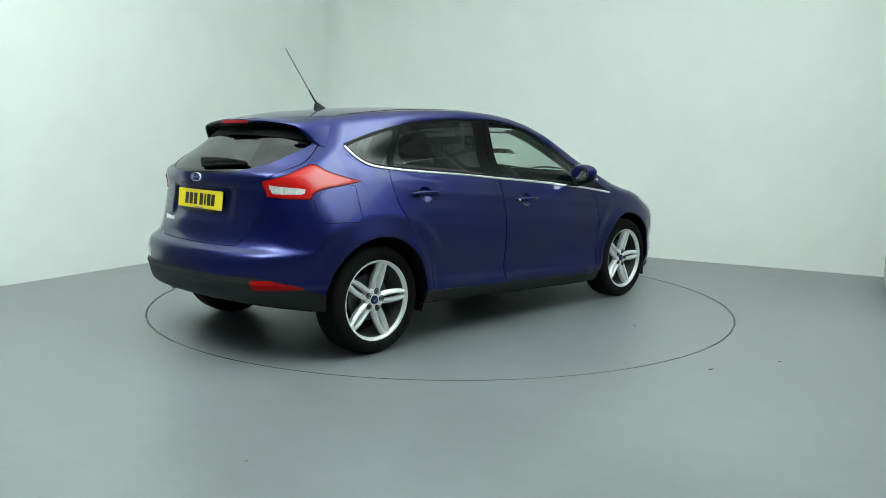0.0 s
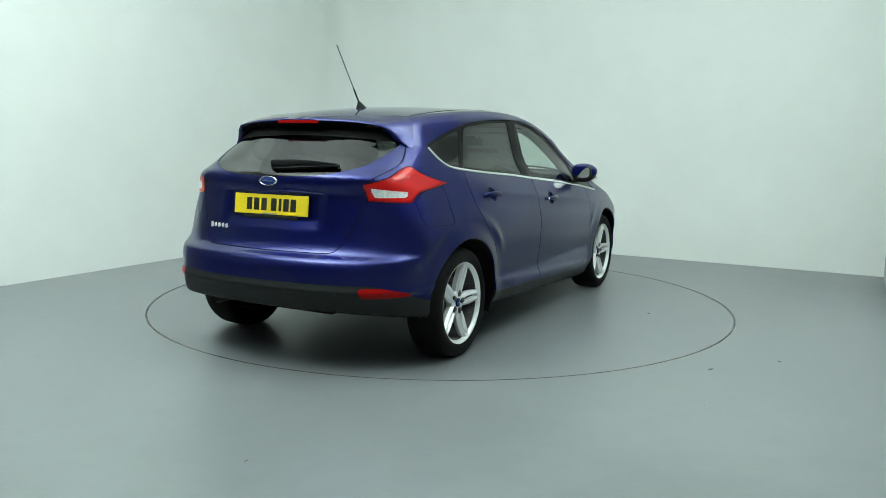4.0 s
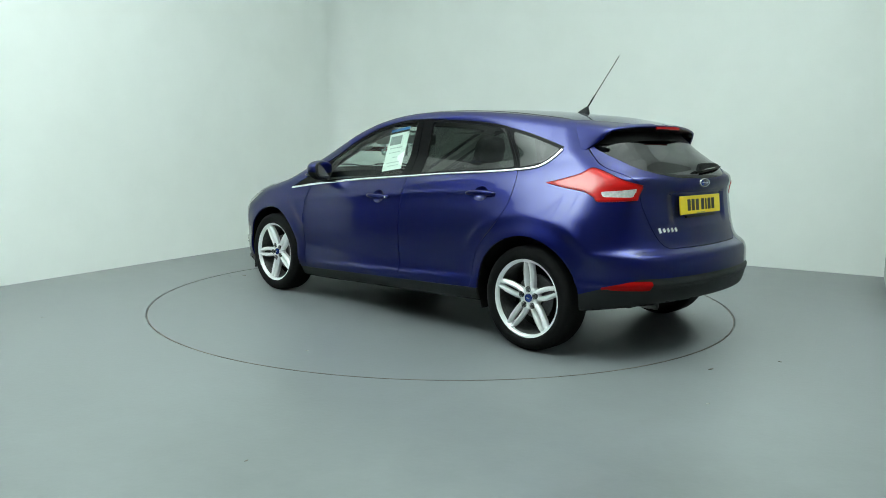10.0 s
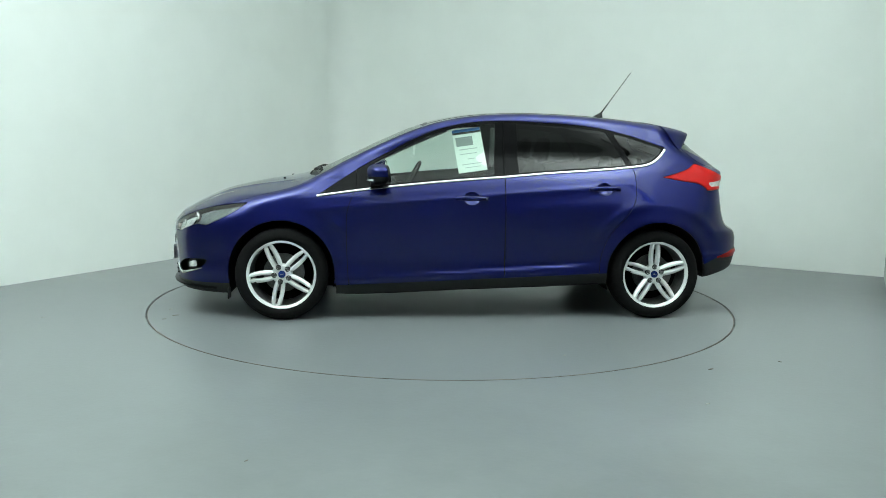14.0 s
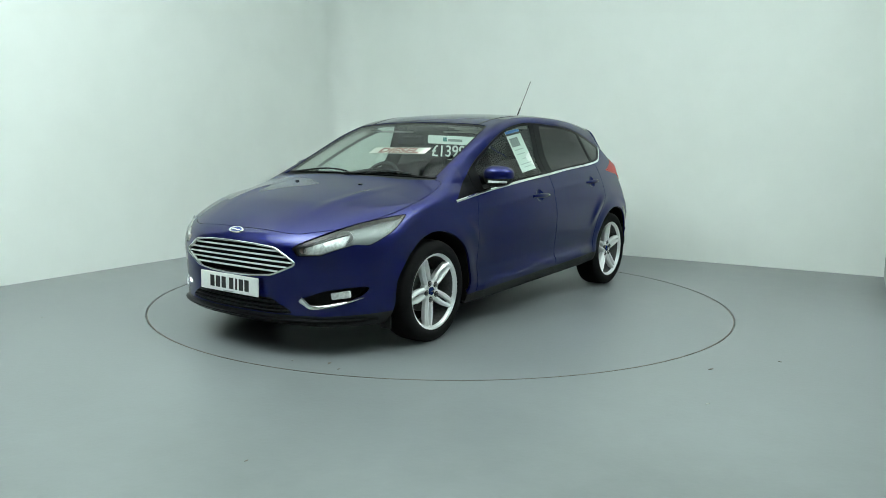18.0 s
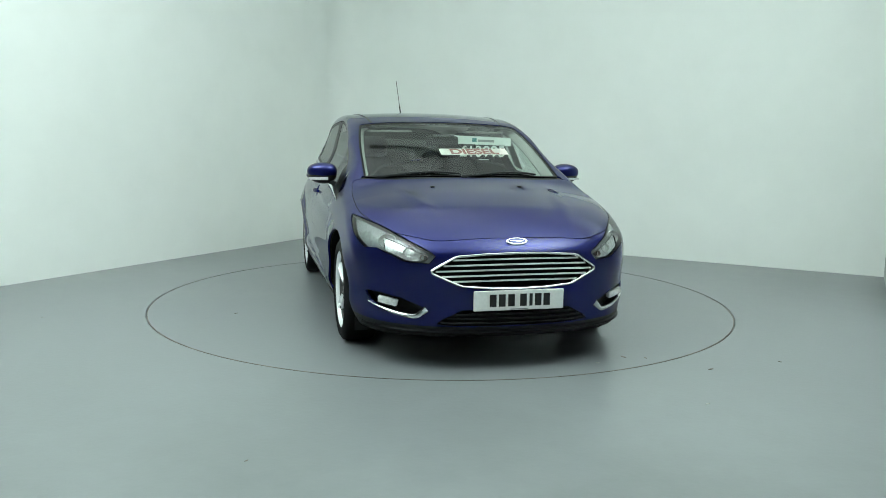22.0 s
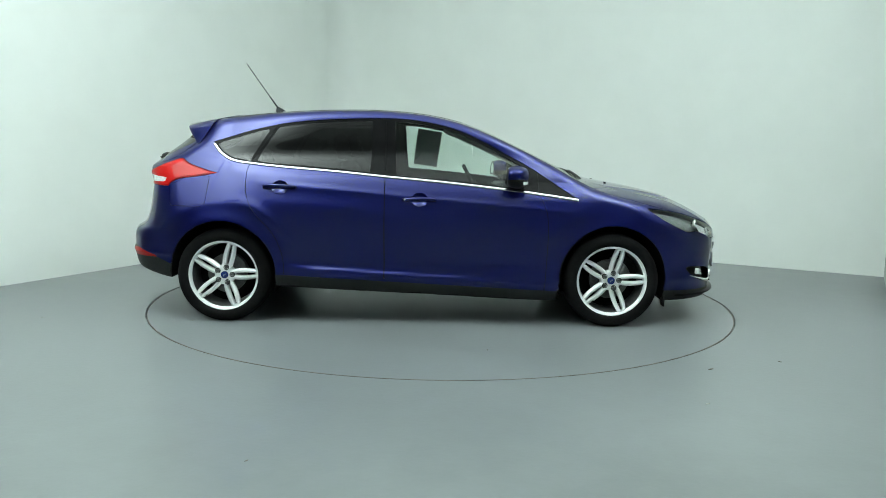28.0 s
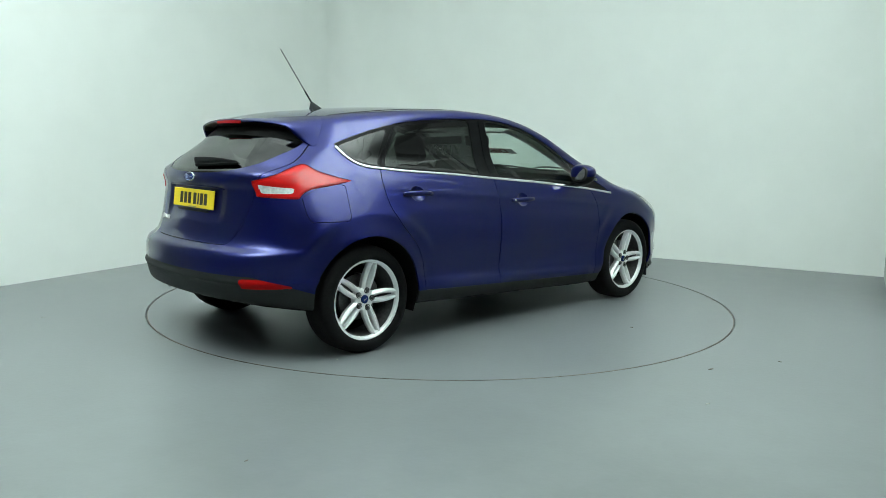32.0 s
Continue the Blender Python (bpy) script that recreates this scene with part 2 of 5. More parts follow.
wall("wall_left", LEFT_WHITE, CORNER)
wall("wall_right", CORNER, JAMB)
cove()
# added walls out of view; dark and mid greys shape reflections on the car
unseen_label = "added wall out of view, its grey set to shape the car's reflections"
for nm, a, b, m in (("wall_side", JAMB, (3.3, -0.62), MIDWALL), ("wall_left_dark", LEFT_END, LEFT_WHITE, DARKWALL), ("wall_far_left", (-7.11, -6.1), LEFT_END, DARKWALL), ("wall_unseen_side", (4.45, 1.3), (7.0, 0.4), MIDWALL), ("wall_unseen_right", (7.0, 0.4), (7.0, -11.0), MIDWALL), ("wall_behind", (7.0, -11.0), (-8.0, -11.0), MIDWALL),
                    ("wall_unseen_left", (-8.0, -11.0), (-7.11, -6.1), DARKWALL)):
    wall(nm, a, b, label=unseen_label).data.materials[0] = m
bm = bmesh.new()
box(bm, -9, 4.4, -6.1, 7, CEIL + 0.001, CEIL + 0.2)
tagged(part("ceiling", bm, CEILING), "plain white studio ceiling", "ceiling", kind="structure")
# added ceiling beyond the studio, out of view, grey for the reflections
bm = bmesh.new()
box(bm, -9, 8, -12, -6.1, CEIL + 0.001, CEIL + 0.2)
box(bm, 4.4, 8, -6.1, 7, CEIL + 0.001, CEIL + 0.2)
tagged(part("ceiling_unseen", bm, MIDWALL), "added ceiling out of view, its grey set to shape the car's reflections", "ceiling", kind="structure")


def uplight(x, y, power, drop):
    """An added trough, out of view, hung under the ceiling; it throws its light up."""
    root = tagged(new("added_uplight"), "added white pendant trough out of view that lights the ceiling", "light", "studio uplights")
    root.location = (x, y, CEIL - drop)
    bm = bmesh.new()
    sweep(bm, [(-0.45, 0, 0), (0.45, 0, 0)], [(-0.055, 0.03), (-0.06, 0.03), (-0.035, -0.02), (0.035, -0.02), (0.06, 0.03), (0.055, 0.03), (0.03, -0.012), (-0.03, -0.012)], (0, 0, 1))
    part("trough", bm, PAPER, root)
    for q in (-0.4, 0.4):
        bm = bmesh.new()
        sweep(bm, [(q, 0, -0.015), (q, 0, drop)], circle(0.006, 8), (1, 0, 0))
        part("rod", bm, STEEL, root)
    la = bpy.data.lights.new("lamp", "AREA")
    la.shape, la.size, la.size_y, la.energy, la.color = "RECTANGLE", 0.85, 0.05, power, LAMP_COLOUR
    ob = new("lamp", la)
    ob.parent = root
    ob.matrix_basis = pose(0, 0, 0.02, 180, 0, 0)


for q in UPLIGHTS:
    uplight(*q)


# ---- the car: body surface ----
def curve(*pts):
    """A smooth monotone curve through (x, y) points, as a function on arrays."""
    x = np.array([p[0] for p in pts], float)
    y = np.array([p[1] for p in pts], float)
    h, d = np.diff(x), np.diff(y) / np.diff(x)
    m = np.zeros(len(x))
    m[0], m[-1] = d[0], d[-1]
    for i in range(1, len(x) - 1):
        if d[i - 1] * d[i] > 0:
            w1, w2 = 2 * h[i] + h[i - 1], h[i] + 2 * h[i - 1]
            m[i] = (w1 + w2) / (w1 / d[i - 1] + w2 / d[i])
    xs = np.linspace(x[0], x[-1], 3000)
    k = np.clip(np.searchsorted(x, xs) - 1, 0, len(h) - 1)
    t = (xs - x[k]) / h[k]
    ys = ((1 + 2 * t) * (1 - t) ** 2 * y[k] + t * (1 - t) ** 2 * h[k] * m[k] + t * t * (3 - 2 * t) * y[k + 1] + t * t * (t - 1) * h[k] * m[k + 1])
    win = np.hanning(81)
    ys = np.convolve(np.pad(ys, 40, mode="reflect", reflect_type="odd"), win / win.sum(), "valid")
    s0, s1 = m[0], m[-1]
    return lambda q: np.interp(q, xs, ys) + np.minimum(q - xs[0], 0) * s0 + np.maximum(q - xs[-1], 0) * s1


def smax(a, b, k):
    h = np.maximum(k - np.abs(a - b), 0) / k
    return np.maximum(a, b) + h * h * k * 0.25


def soft(d, k=0.02):
    """max(d, 0) with a rounded knee."""
    return 0.5 * (d + np.sqrt(d * d + k * k))


WB = 1.324
HUB = 0.318
TOP = curve((-2.3, 1.2), (-1.9, 1.318), (-1.7, 1.362), (-1.52, 1.394), (-1.3, 1.427), (-1.09, 1.449), (-0.87, 1.466), (-0.65, 1.475), (-0.43, 1.478), (-0.21, 1.472),
            (0.0, 1.454), (0.22, 1.414), (0.4, 1.358), (0.66, 1.247), (0.885, 1.139), (1.09, 1.042), (1.2, 0.999), (1.33, 0.970), (1.55, 0.933), (1.78, 0.881),
            (1.95, 0.823), (2.1, 0.751), (2.2, 0.69), (2.4, 0.56))
SEC = curve((0.1, 0.80), (0.2, 0.848), (0.28, 0.883), (0.33, 0.897), (0.37, 0.894), (0.42, 0.889), (0.55, 0.902), (0.68, 0.908), (0.8, 0.902), (0.88, 0.885), (0.95, 0.862), (1.0, 0.842), (1.08, 0.793), (1.15, 0.757), (1.25, 0.730), (1.4, 0.69))
PLAN = curve((-2.4, 0.66), (-2.1, 0.785), (-1.9, 0.87), (-1.65, 0.95), (-1.35, 0.992), (-1.0, 1.0), (0.0, 1.0), (1.0, 1.0), (1.3, 0.996), (1.6, 0.972), (1.85, 0.925), (2.1, 0.84), (2.4, 0.68))
NOSE = curve((0.1, 2.10), (0.18, 2.165), (0.23, 2.18), (0.32, 2.185), (0.45, 2.192), (0.55, 2.2), (0.63, 2.19), (0.70, 2.145), (0.74, 2.09), (0.9, 1.8))
TAIL = curve((0.15, -1.88), (0.25, -1.99), (0.32, -2.07), (0.38, -2.105), (0.47, -2.12), (0.56, -2.118), (0.615, -2.10), (0.65, -2.045), (0.70, -2.018), (0.85, -1.985), (0.95, -1.972), (1.01, -1.985), (1.05, -1.978),
             (1.09, -1.935), (1.137, -1.885), (1.222, -1.775), (1.3, -1.68), (1.36, -1.615), (1.5, -1.44))
BELLY = curve((-2.3, 0.36), (-2.0, 0.34), (-1.65, 0.29), (-0.95, 0.25), (0.0, 0.21), (0.95, 0.174), (1.6, 0.175), (2.1, 0.178), (2.4, 0.21))
CROWN = curve((-2.2, 0.14), (-1.2, 0.10), (0.0, 0.07), (0.8, 0.072), (1.3, 0.08), (1.8, 0.10), (2.3, 0.13))


def crease(x):
    return 0.872 - 0.082 * x


def side_y(x, z):
    """Half width of the body at x and height z."""
    d = z - crease(x)
    y = SEC(z) * PLAN(x) - 0.17 * soft(np.minimum(d, 0.15), 0.012) + (0.008 * np.exp(-((d + 0.006) / 0.017) ** 2) - 0.005 * np.exp(-((d + 0.065) / 0.045) ** 2)) * np.clip((1.25 - x) / 0.3, 0, 1) * np.clip((x + 1.25) / 0.4, 0, 1)
    y = y + 0.0075 * (1 - np.tanh((z - 0.350 + 0.055 * x) / 0.013)) * np.clip((0.98 - x) / 0.2, 0, 1) * np.clip((x + 0.98) / 0.3, 0, 1)
    for hx, lift in ((WB, 0.012), (-WB, 0.017)):
        r = np.hypot(x - hx, z - HUB)
        y = y + lift * np.exp(-((r - 0.375) / 0.06) ** 2) * np.clip((z - 0.2) / 0.2, 0, 1)
        y = y + 0.8 * lift * np.exp(-((r - 0.52) / 0.035) ** 2) * np.clip((z - 0.55) / 0.12, 0, 1)
    q = z - 0.93
    g = 0.866 - (0.48 - 0.18 * np.clip((x + 1.3) / 0.9, 0, 1)) * q - 0.07 * q * q - 0.03 * np.maximum(x - 0.2, 0) ** 2 - 0.078 * np.maximum(-0.6 - x, 0) ** 2
    y = y - 0.035 * np.clip((x - 0.5) / 0.4, 0, 1) * np.clip((z - 0.86) / 0.12, 0, 1)
    return -smax(-y, -g, 0.03)


def body(x, y, z):
    a = np.abs(y)
    f = a - side_y(x, z)
    f = smax(f, x - (NOSE(z) - 0.25 * a ** 2 - 0.36 * a ** 4), 0.16)
    f = smax(f, (TAIL(z) + 0.2 * a ** 2 + (0.2 + 0.85 * np.clip((z - 1.05) / 0.17, 0, 1)) * a ** 4) - x, 0.14 - 0.09 * np.clip((z - 1.10) / 0.12, 0, 1))
    top = z - (TOP(x) - CROWN(x) * a ** 2 - 0.07 * a ** 4 * np.clip((x - 0.9) / 0.5, 0, 1))
    # two soft ridges along the bonnet
    u, w = np.clip((x - 1.15) / 0.45, 0, 1), np.clip((2.2 - x) / 0.5, 0, 1)
    top = top - 0.0085 * np.exp(-((a - 0.43 - 0.17 * (1.7 - x)) / 0.045) ** 2) * u * u * (3 - 2 * u) * w * w * (3 - 2 * w)
    f = smax(f, top, 0.05)
    # plate recess in the tailgate, and a step along the lower rear bumper
    inset = np.clip((0.36 - a) / 0.05, 0, 1) * np.clip((z - 0.76) / 0.06, 0, 1) * np.clip((0.975 - z) / 0.02, 0, 1)
    f = f + np.where(x < -1.2, 0.014 * inset - 0.010 * np.exp(-((z - 0.462) / 0.016) ** 2), 0)
    return smax(f, BELLY(x) - z, 0.02)


def slope(p, e=0.004):
    g = np.stack([body(*(p + d).T) - body(*(p - d).T) for d in np.eye(3) * e], 1)
    return g / (np.linalg.norm(g, axis=1, keepdims=True) + 1e-12), np.linalg.norm(g, axis=1) / (2 * e)


def solve(axis, lo, hi, u, v):
    """Where the body surface lies along one axis, between lo (inside) and hi (outside); u, v: the two other coordinates, in order."""
    u, v = np.broadcast_arrays(np.atleast_1d(np.asarray(u, float)), np.atleast_1d(np.asarray(v, float)))
    a, b = np.full(u.shape, float(lo)), np.full(u.shape, float(hi))
    for _ in range(32):
        c = (a + b) / 2
        q = [u, v]
        q.insert(axis, c)
        s = body(*q) > 0
        b, a = np.where(s, c, b), np.where(s, a, c)
    return (a + b) / 2


def on_side(x, z, out=0.0, sign=1):
    """The point of the side at x and z, out metres proud."""
    p = np.array([x, solve(1, 0.0, 1.1, x, z)[0], z])
    n = slope(p[None])[0][0]
    p = p + n * out
    return Vector((p[0], sign * p[1], p[2])), Vector((n[0], sign * n[1], n[2]))


def on_front(y, z, out=0.0):
    p = np.array([solve(0, 1.0, 2.5, y, z)[0], y, z])
    n = slope(p[None])[0][0]
    return Vector(p + n * out), Vector(n)


def on_rear(y, z, out=0.0):
    p = np.array([solve(0, -0.5, -2.5, y, z)[0], y, z])
    n = slope(p[None])[0][0]
    return Vector(p + n * out), Vector(n)


def on_top(x, y, out=0.0):
    p = np.array([x, y, solve(2, 0.5, 1.7, x, y)[0]])
    n = slope(p[None])[0][0]
    return Vector(p + n * out), Vector(n)


def skin(step=0.021):
    """The body surface as quads (surface nets), pulled exactly onto it."""
    xs, ys, zs = np.arange(-2.23, 2.3, step), np.arange(-0.9765, 0.98, step), np.arange(0.1, 1.53, step)
    X, Y, Z = np.meshgrid(xs, ys, zs, indexing="ij")
    F = body(X, Y, Z)
    s = F < 0
    nx, ny, nz = F.shape
    acc = np.zeros((nx - 1, ny - 1, nz - 1, 3))
    cnt = np.zeros((nx - 1, ny - 1, nz - 1))
    P = np.stack([X, Y, Z], -1)
    for ax in range(3):
        for i in (0, 1):
            for j in (0, 1):
                o = [i, j]
                o.insert(ax, 0)
                e = o.copy()
                e[ax] = 1
                A = tuple(slice(k, n - 1 + k) for k, n in zip(o, F.shape))
                B = tuple(slice(k, n - 1 + k) for k, n in zip(e, F.shape))
                cr = s[A] != s[B]
                t = np.where(cr, F[A] / np.where(cr, F[A] - F[B], 1), 0)[..., None]
                acc += np.where(cr[..., None], P[A] + t * (P[B] - P[A]), 0)
                cnt += cr
    use = cnt > 0
    idx = np.full(use.shape, -1)
    idx[use] = np.arange(use.sum())
    v = acc[use] / cnt[use][:, None]
    faces = []
    for ax in range(3):
        A = [slice(1, -1)] * 3
        B = [slice(1, -1)] * 3
        A[ax], B[ax] = slice(0, -1), slice(1, None)
        a, b = s[tuple(A)], s[tuple(B)]
        for flip, hit in ((False, a & ~b), (True, ~a & b)):
            c = np.argwhere(hit)
            off = np.ones(3, int)
            off[ax] = 0
            c = c + off
            u, w = [(1, 2), (2, 0), (0, 1)][ax]
            du, dw = np.eye(3, dtype=int)[u], np.eye(3, dtype=int)[w]
            q = [idx[tuple((c - k).T)] for k in (du + dw, dw, du * 0, du)]
            q = np.stack(q if not flip else q[::-1], 1)
            faces.append(q)
    f = np.concatenate(faces)
    for _ in range(3):
        n, g = slope(v)
        v = v - n * (body(*v.T) / np.maximum(g, 0.2))[:, None]
    # relax along the surface, then pull back onto it
    e = np.concatenate([f[:, [i, (i + 1) % 4]] for i in range(4)])
    for _ in range(3):
        sm, c = np.zeros_like(v), np.zeros(len(v))
        np.add.at(sm, e[:, 0], v[e[:, 1]])
        np.add.at(sm, e[:, 1], v[e[:, 0]])
        np.add.at(c, e[:, 0], 1)
        np.add.at(c, e[:, 1], 1)
        v = v + 0.5 * (sm / c[:, None] - v)
        n, g = slope(v)
        v = v - n * (body(*v.T) / np.maximum(g, 0.2))[:, None]
    return v, f


def area(poly, u, v):
    """Signed distance to a polygon in a plane: below 0 inside."""
    p = np.array(poly, float)
    d = np.full(u.shape, 1e9)
    odd = np.zeros(u.shape, bool)
    for (ax, ay), (bx, by) in zip(p, np.roll(p, -1, 0)):
        ex, ey = bx - ax, by - ay
        t = np.clip(((u - ax) * ex + (v - ay) * ey) / (ex * ex + ey * ey + 1e-12), 0, 1)
        d = np.minimum(d, np.hypot(u - ax - t * ex, v - ay - t * ey))
        odd ^= ((ay > v) != (by > v)) & (u < ex * (v - ay) / (by - ay + 1e-12) + ax)
    return np.where(odd, -d, d)


def rounded(pts, n=6, closed=True):
    """A smooth Catmull-Rom curve through points."""
    k = len(pts)
    out = []
    for i in range(k if closed else k - 1):
        p = [np.array(pts[(i + j) % k] if closed else pts[min(max(i + j, 0), k - 1)], float) for j in (-1, 0, 1, 2)]
        for t in np.arange(n) / n:
            out.append(tuple(0.5 * (2 * p[1] + (p[2] - p[0]) * t + (2 * p[0] - 5 * p[1] + 4 * p[2] - p[3]) * t * t + (3 * p[1] - p[0] - 3 * p[2] + p[3]) * t ** 3)))
    if not closed:
        out.append(tuple(map(float, pts[-1])))
    return out


# outlines in the side view (x, z), front view and rear view (y, z)
BELT = rounded([(-1.425, 1.222), (-1.36, 1.150), (-1.27, 1.102), (-1.11, 1.080), (-0.92, 1.063), (-0.54, 1.036), (-0.235, 1.008), (0.222, 0.970), (0.68, 0.922), (1.08, 0.868)], 5, False)
CANT = rounded([(1.08, 0.868), (0.809, 1.045), (0.61, 1.155), (0.413, 1.257), (0.218, 1.335), (-0.016, 1.384), (-0.249, 1.396), (-0.559, 1.386), (-0.753, 1.374), (-0.948, 1.350), (-1.143, 1.308), (-1.30, 1.262), (-1.425, 1.222)], 4, False)
DLO = BELT + CANT[1:-1]
FGLASS = [(0.72, 0.90), (-0.150, 0.995), (-0.172, 1.45), (0.5, 1.45), (0.70, 1.10)]
RGLASS = rounded([(-0.33, 1.0), (-0.322, 1.2), (-0.318, 1.45)], 2, False) + [(-0.90, 1.45)] + rounded([(-0.938, 1.375), (-1.022, 1.245), (-1.092, 1.13), (-1.135, 1.02)], 4, False)
QGLASS = [(-0.99, 1.375), (-1.20, 1.03), (-1.6, 1.1), (-1.6, 1.4)]
FDOOR = rounded([(0.86, 0.20), (0.872, 0.40), (0.878, 0.62), (0.872, 0.76), (0.835, 0.87), (0.81, 0.92)], 4, False) + [(0.81, 1.6), (-0.226, 1.6), (-0.222, 0.20)]
RDOOR = [(-0.226, 0.20), (-0.226, 1.6), (-0.85, 1.6)] + rounded([(-0.962, 1.365), (-1.06, 1.22), (-1.145, 1.09), (-1.168, 1.0), (-1.155, 0.86), (-1.09, 0.745), (-0.985, 0.63), (-0.93, 0.52), (-0.905, 0.40), (-0.9, 0.20)], 4, False)
FLAP = [(-1.705, 0.925), (-1.70, 0.83), (-1.68, 0.79), (-1.46, 0.788), (-1.44, 0.81), (-1.425, 0.985), (-1.50, 1.0), (-1.60, 0.975)]
TAILSIDE = rounded([(-1.37, 1.012), (-1.45, 1.030), (-1.58, 1.072), (-1.632, 1.106), (-1.70, 1.092), (-1.86, 1.030), (-2.0, 0.985), (-2.3, 0.95)], 4, False) + [(-2.3, 0.91)] + rounded([(-1.85, 0.912), (-1.735, 0.91), (-1.70, 0.942), (-1.65, 0.967), (-1.60, 0.977), (-1.52, 0.987), (-1.37, 1.012)], 4, False)[:-1]
TAILREAR = [(0.572, 1.025), (0.563, 1.0), (0.585, 0.927), (1.1, 0.90), (1.1, 1.13), (0.70, 1.13), (0.655, 1.112), (0.61, 1.07)]
REVERSE = [(0.60, 0.995), (0.615, 0.945), (0.74, 0.945), (0.735, 0.975)]
HEADSIDE = rounded([(1.555, 0.812), (1.70, 0.793), (1.85, 0.762), (2.02, 0.70), (2.12, 0.64)], 4, False) + [(2.3, 0.60), (2.3, 0.57)] + rounded([(2.04, 0.590), (1.95, 0.618), (1.85, 0.652), (1.72, 0.712), (1.64, 0.757), (1.555, 0.812)], 4, False)[:-1]
HEADFRONT = [(0.455, 0.63), (0.57, 0.735), (0.74, 0.845), (1.1, 0.95), (1.1, 0.62), (0.745, 0.66), (0.61, 0.598), (0.49, 0.592)]
GRILLE = [(0.474, 0.552), (0.462, 0.562), (0.36, 0.622), (0.335, 0.630), (0.18, 0.642), (0, 0.646), (-0.18, 0.642), (-0.335, 0.630), (-0.36, 0.622), (-0.462, 0.562), (-0.474, 0.552),
          (-0.472, 0.540), (-0.462, 0.532), (-0.34, 0.478), (-0.31, 0.468), (-0.16, 0.457), (0, 0.453), (0.16, 0.457), (0.31, 0.468), (0.34, 0.478), (0.462, 0.532), (0.472, 0.540)]
INTAKE = [(-0.455, 0.258), (-0.41, 0.285), (-0.31, 0.336), (0.31, 0.336), (0.41, 0.285), (0.455, 0.258), (0.42, 0.252), (0.30, 0.247), (-0.30, 0.247), (-0.42, 0.252)]
FOGFRONT = [(0.485, 0.318), (0.505, 0.345), (0.62, 0.392), (0.72, 0.412), (0.785, 0.415), (0.795, 0.40), (0.77, 0.362), (0.72, 0.330), (0.63, 0.300), (0.545, 0.288)]
FOGSIDE = [(1.70, 0.5), (1.70, 0.2), (2.4, 0.2), (2.4, 0.5)]
SCREEN = rounded([(0.690, 0.95), (0.682, 1.005), (0.665, 1.15), (0.642, 1.26), (0.612, 1.335), (0.565, 1.366), (0.30, 1.385), (0.0, 1.391)], 4, False)
SCREEN = SCREEN + [(-y, z) for y, z in SCREEN[-2::-1]]
GATE = rounded([(0.0, 1.46), (0.30, 1.44), (0.47, 1.39), (0.555, 1.31), (0.61, 1.225), (0.648, 1.15), (0.65, 1.10), (0.605, 1.04), (0.575, 0.98), (0.562, 0.90), (0.515, 0.775), (0.468, 0.688), (0.43, 0.656), (0.38, 0.650), (0.20, 0.649), (0.0, 0.648)], 4, False)
GATE = GATE + [(-y, z) for y, z in GATE[-2:0:-1]]
REARGLASS = rounded([(0.0, 1.40), (0.35, 1.385), (0.51, 1.33), (0.588, 1.225), (0.555, 1.14), (0.49, 1.095), (0.30, 1.055), (0.0, 1.043)], 4, False)
REARGLASS = REARGLASS + [(-y, z) for y, z in REARGLASS[-2:0:-1]]
HOOD = rounded([(1.172, 0.0), (1.158, 0.45), (1.095, 0.725), (1.19, 0.775), (1.40, 0.792), (1.60, 0.785), (1.79, 0.722), (1.93, 0.635), (2.03, 0.515), (2.075, 0.43), (2.098, 0.30), (2.113, 0.0)], 5, False)
HOOD = HOOD + [(x, -y) for x, y in HOOD[-2:0:-1]]
ARCH = 0.366
ARCH_Z = HUB + 0.014


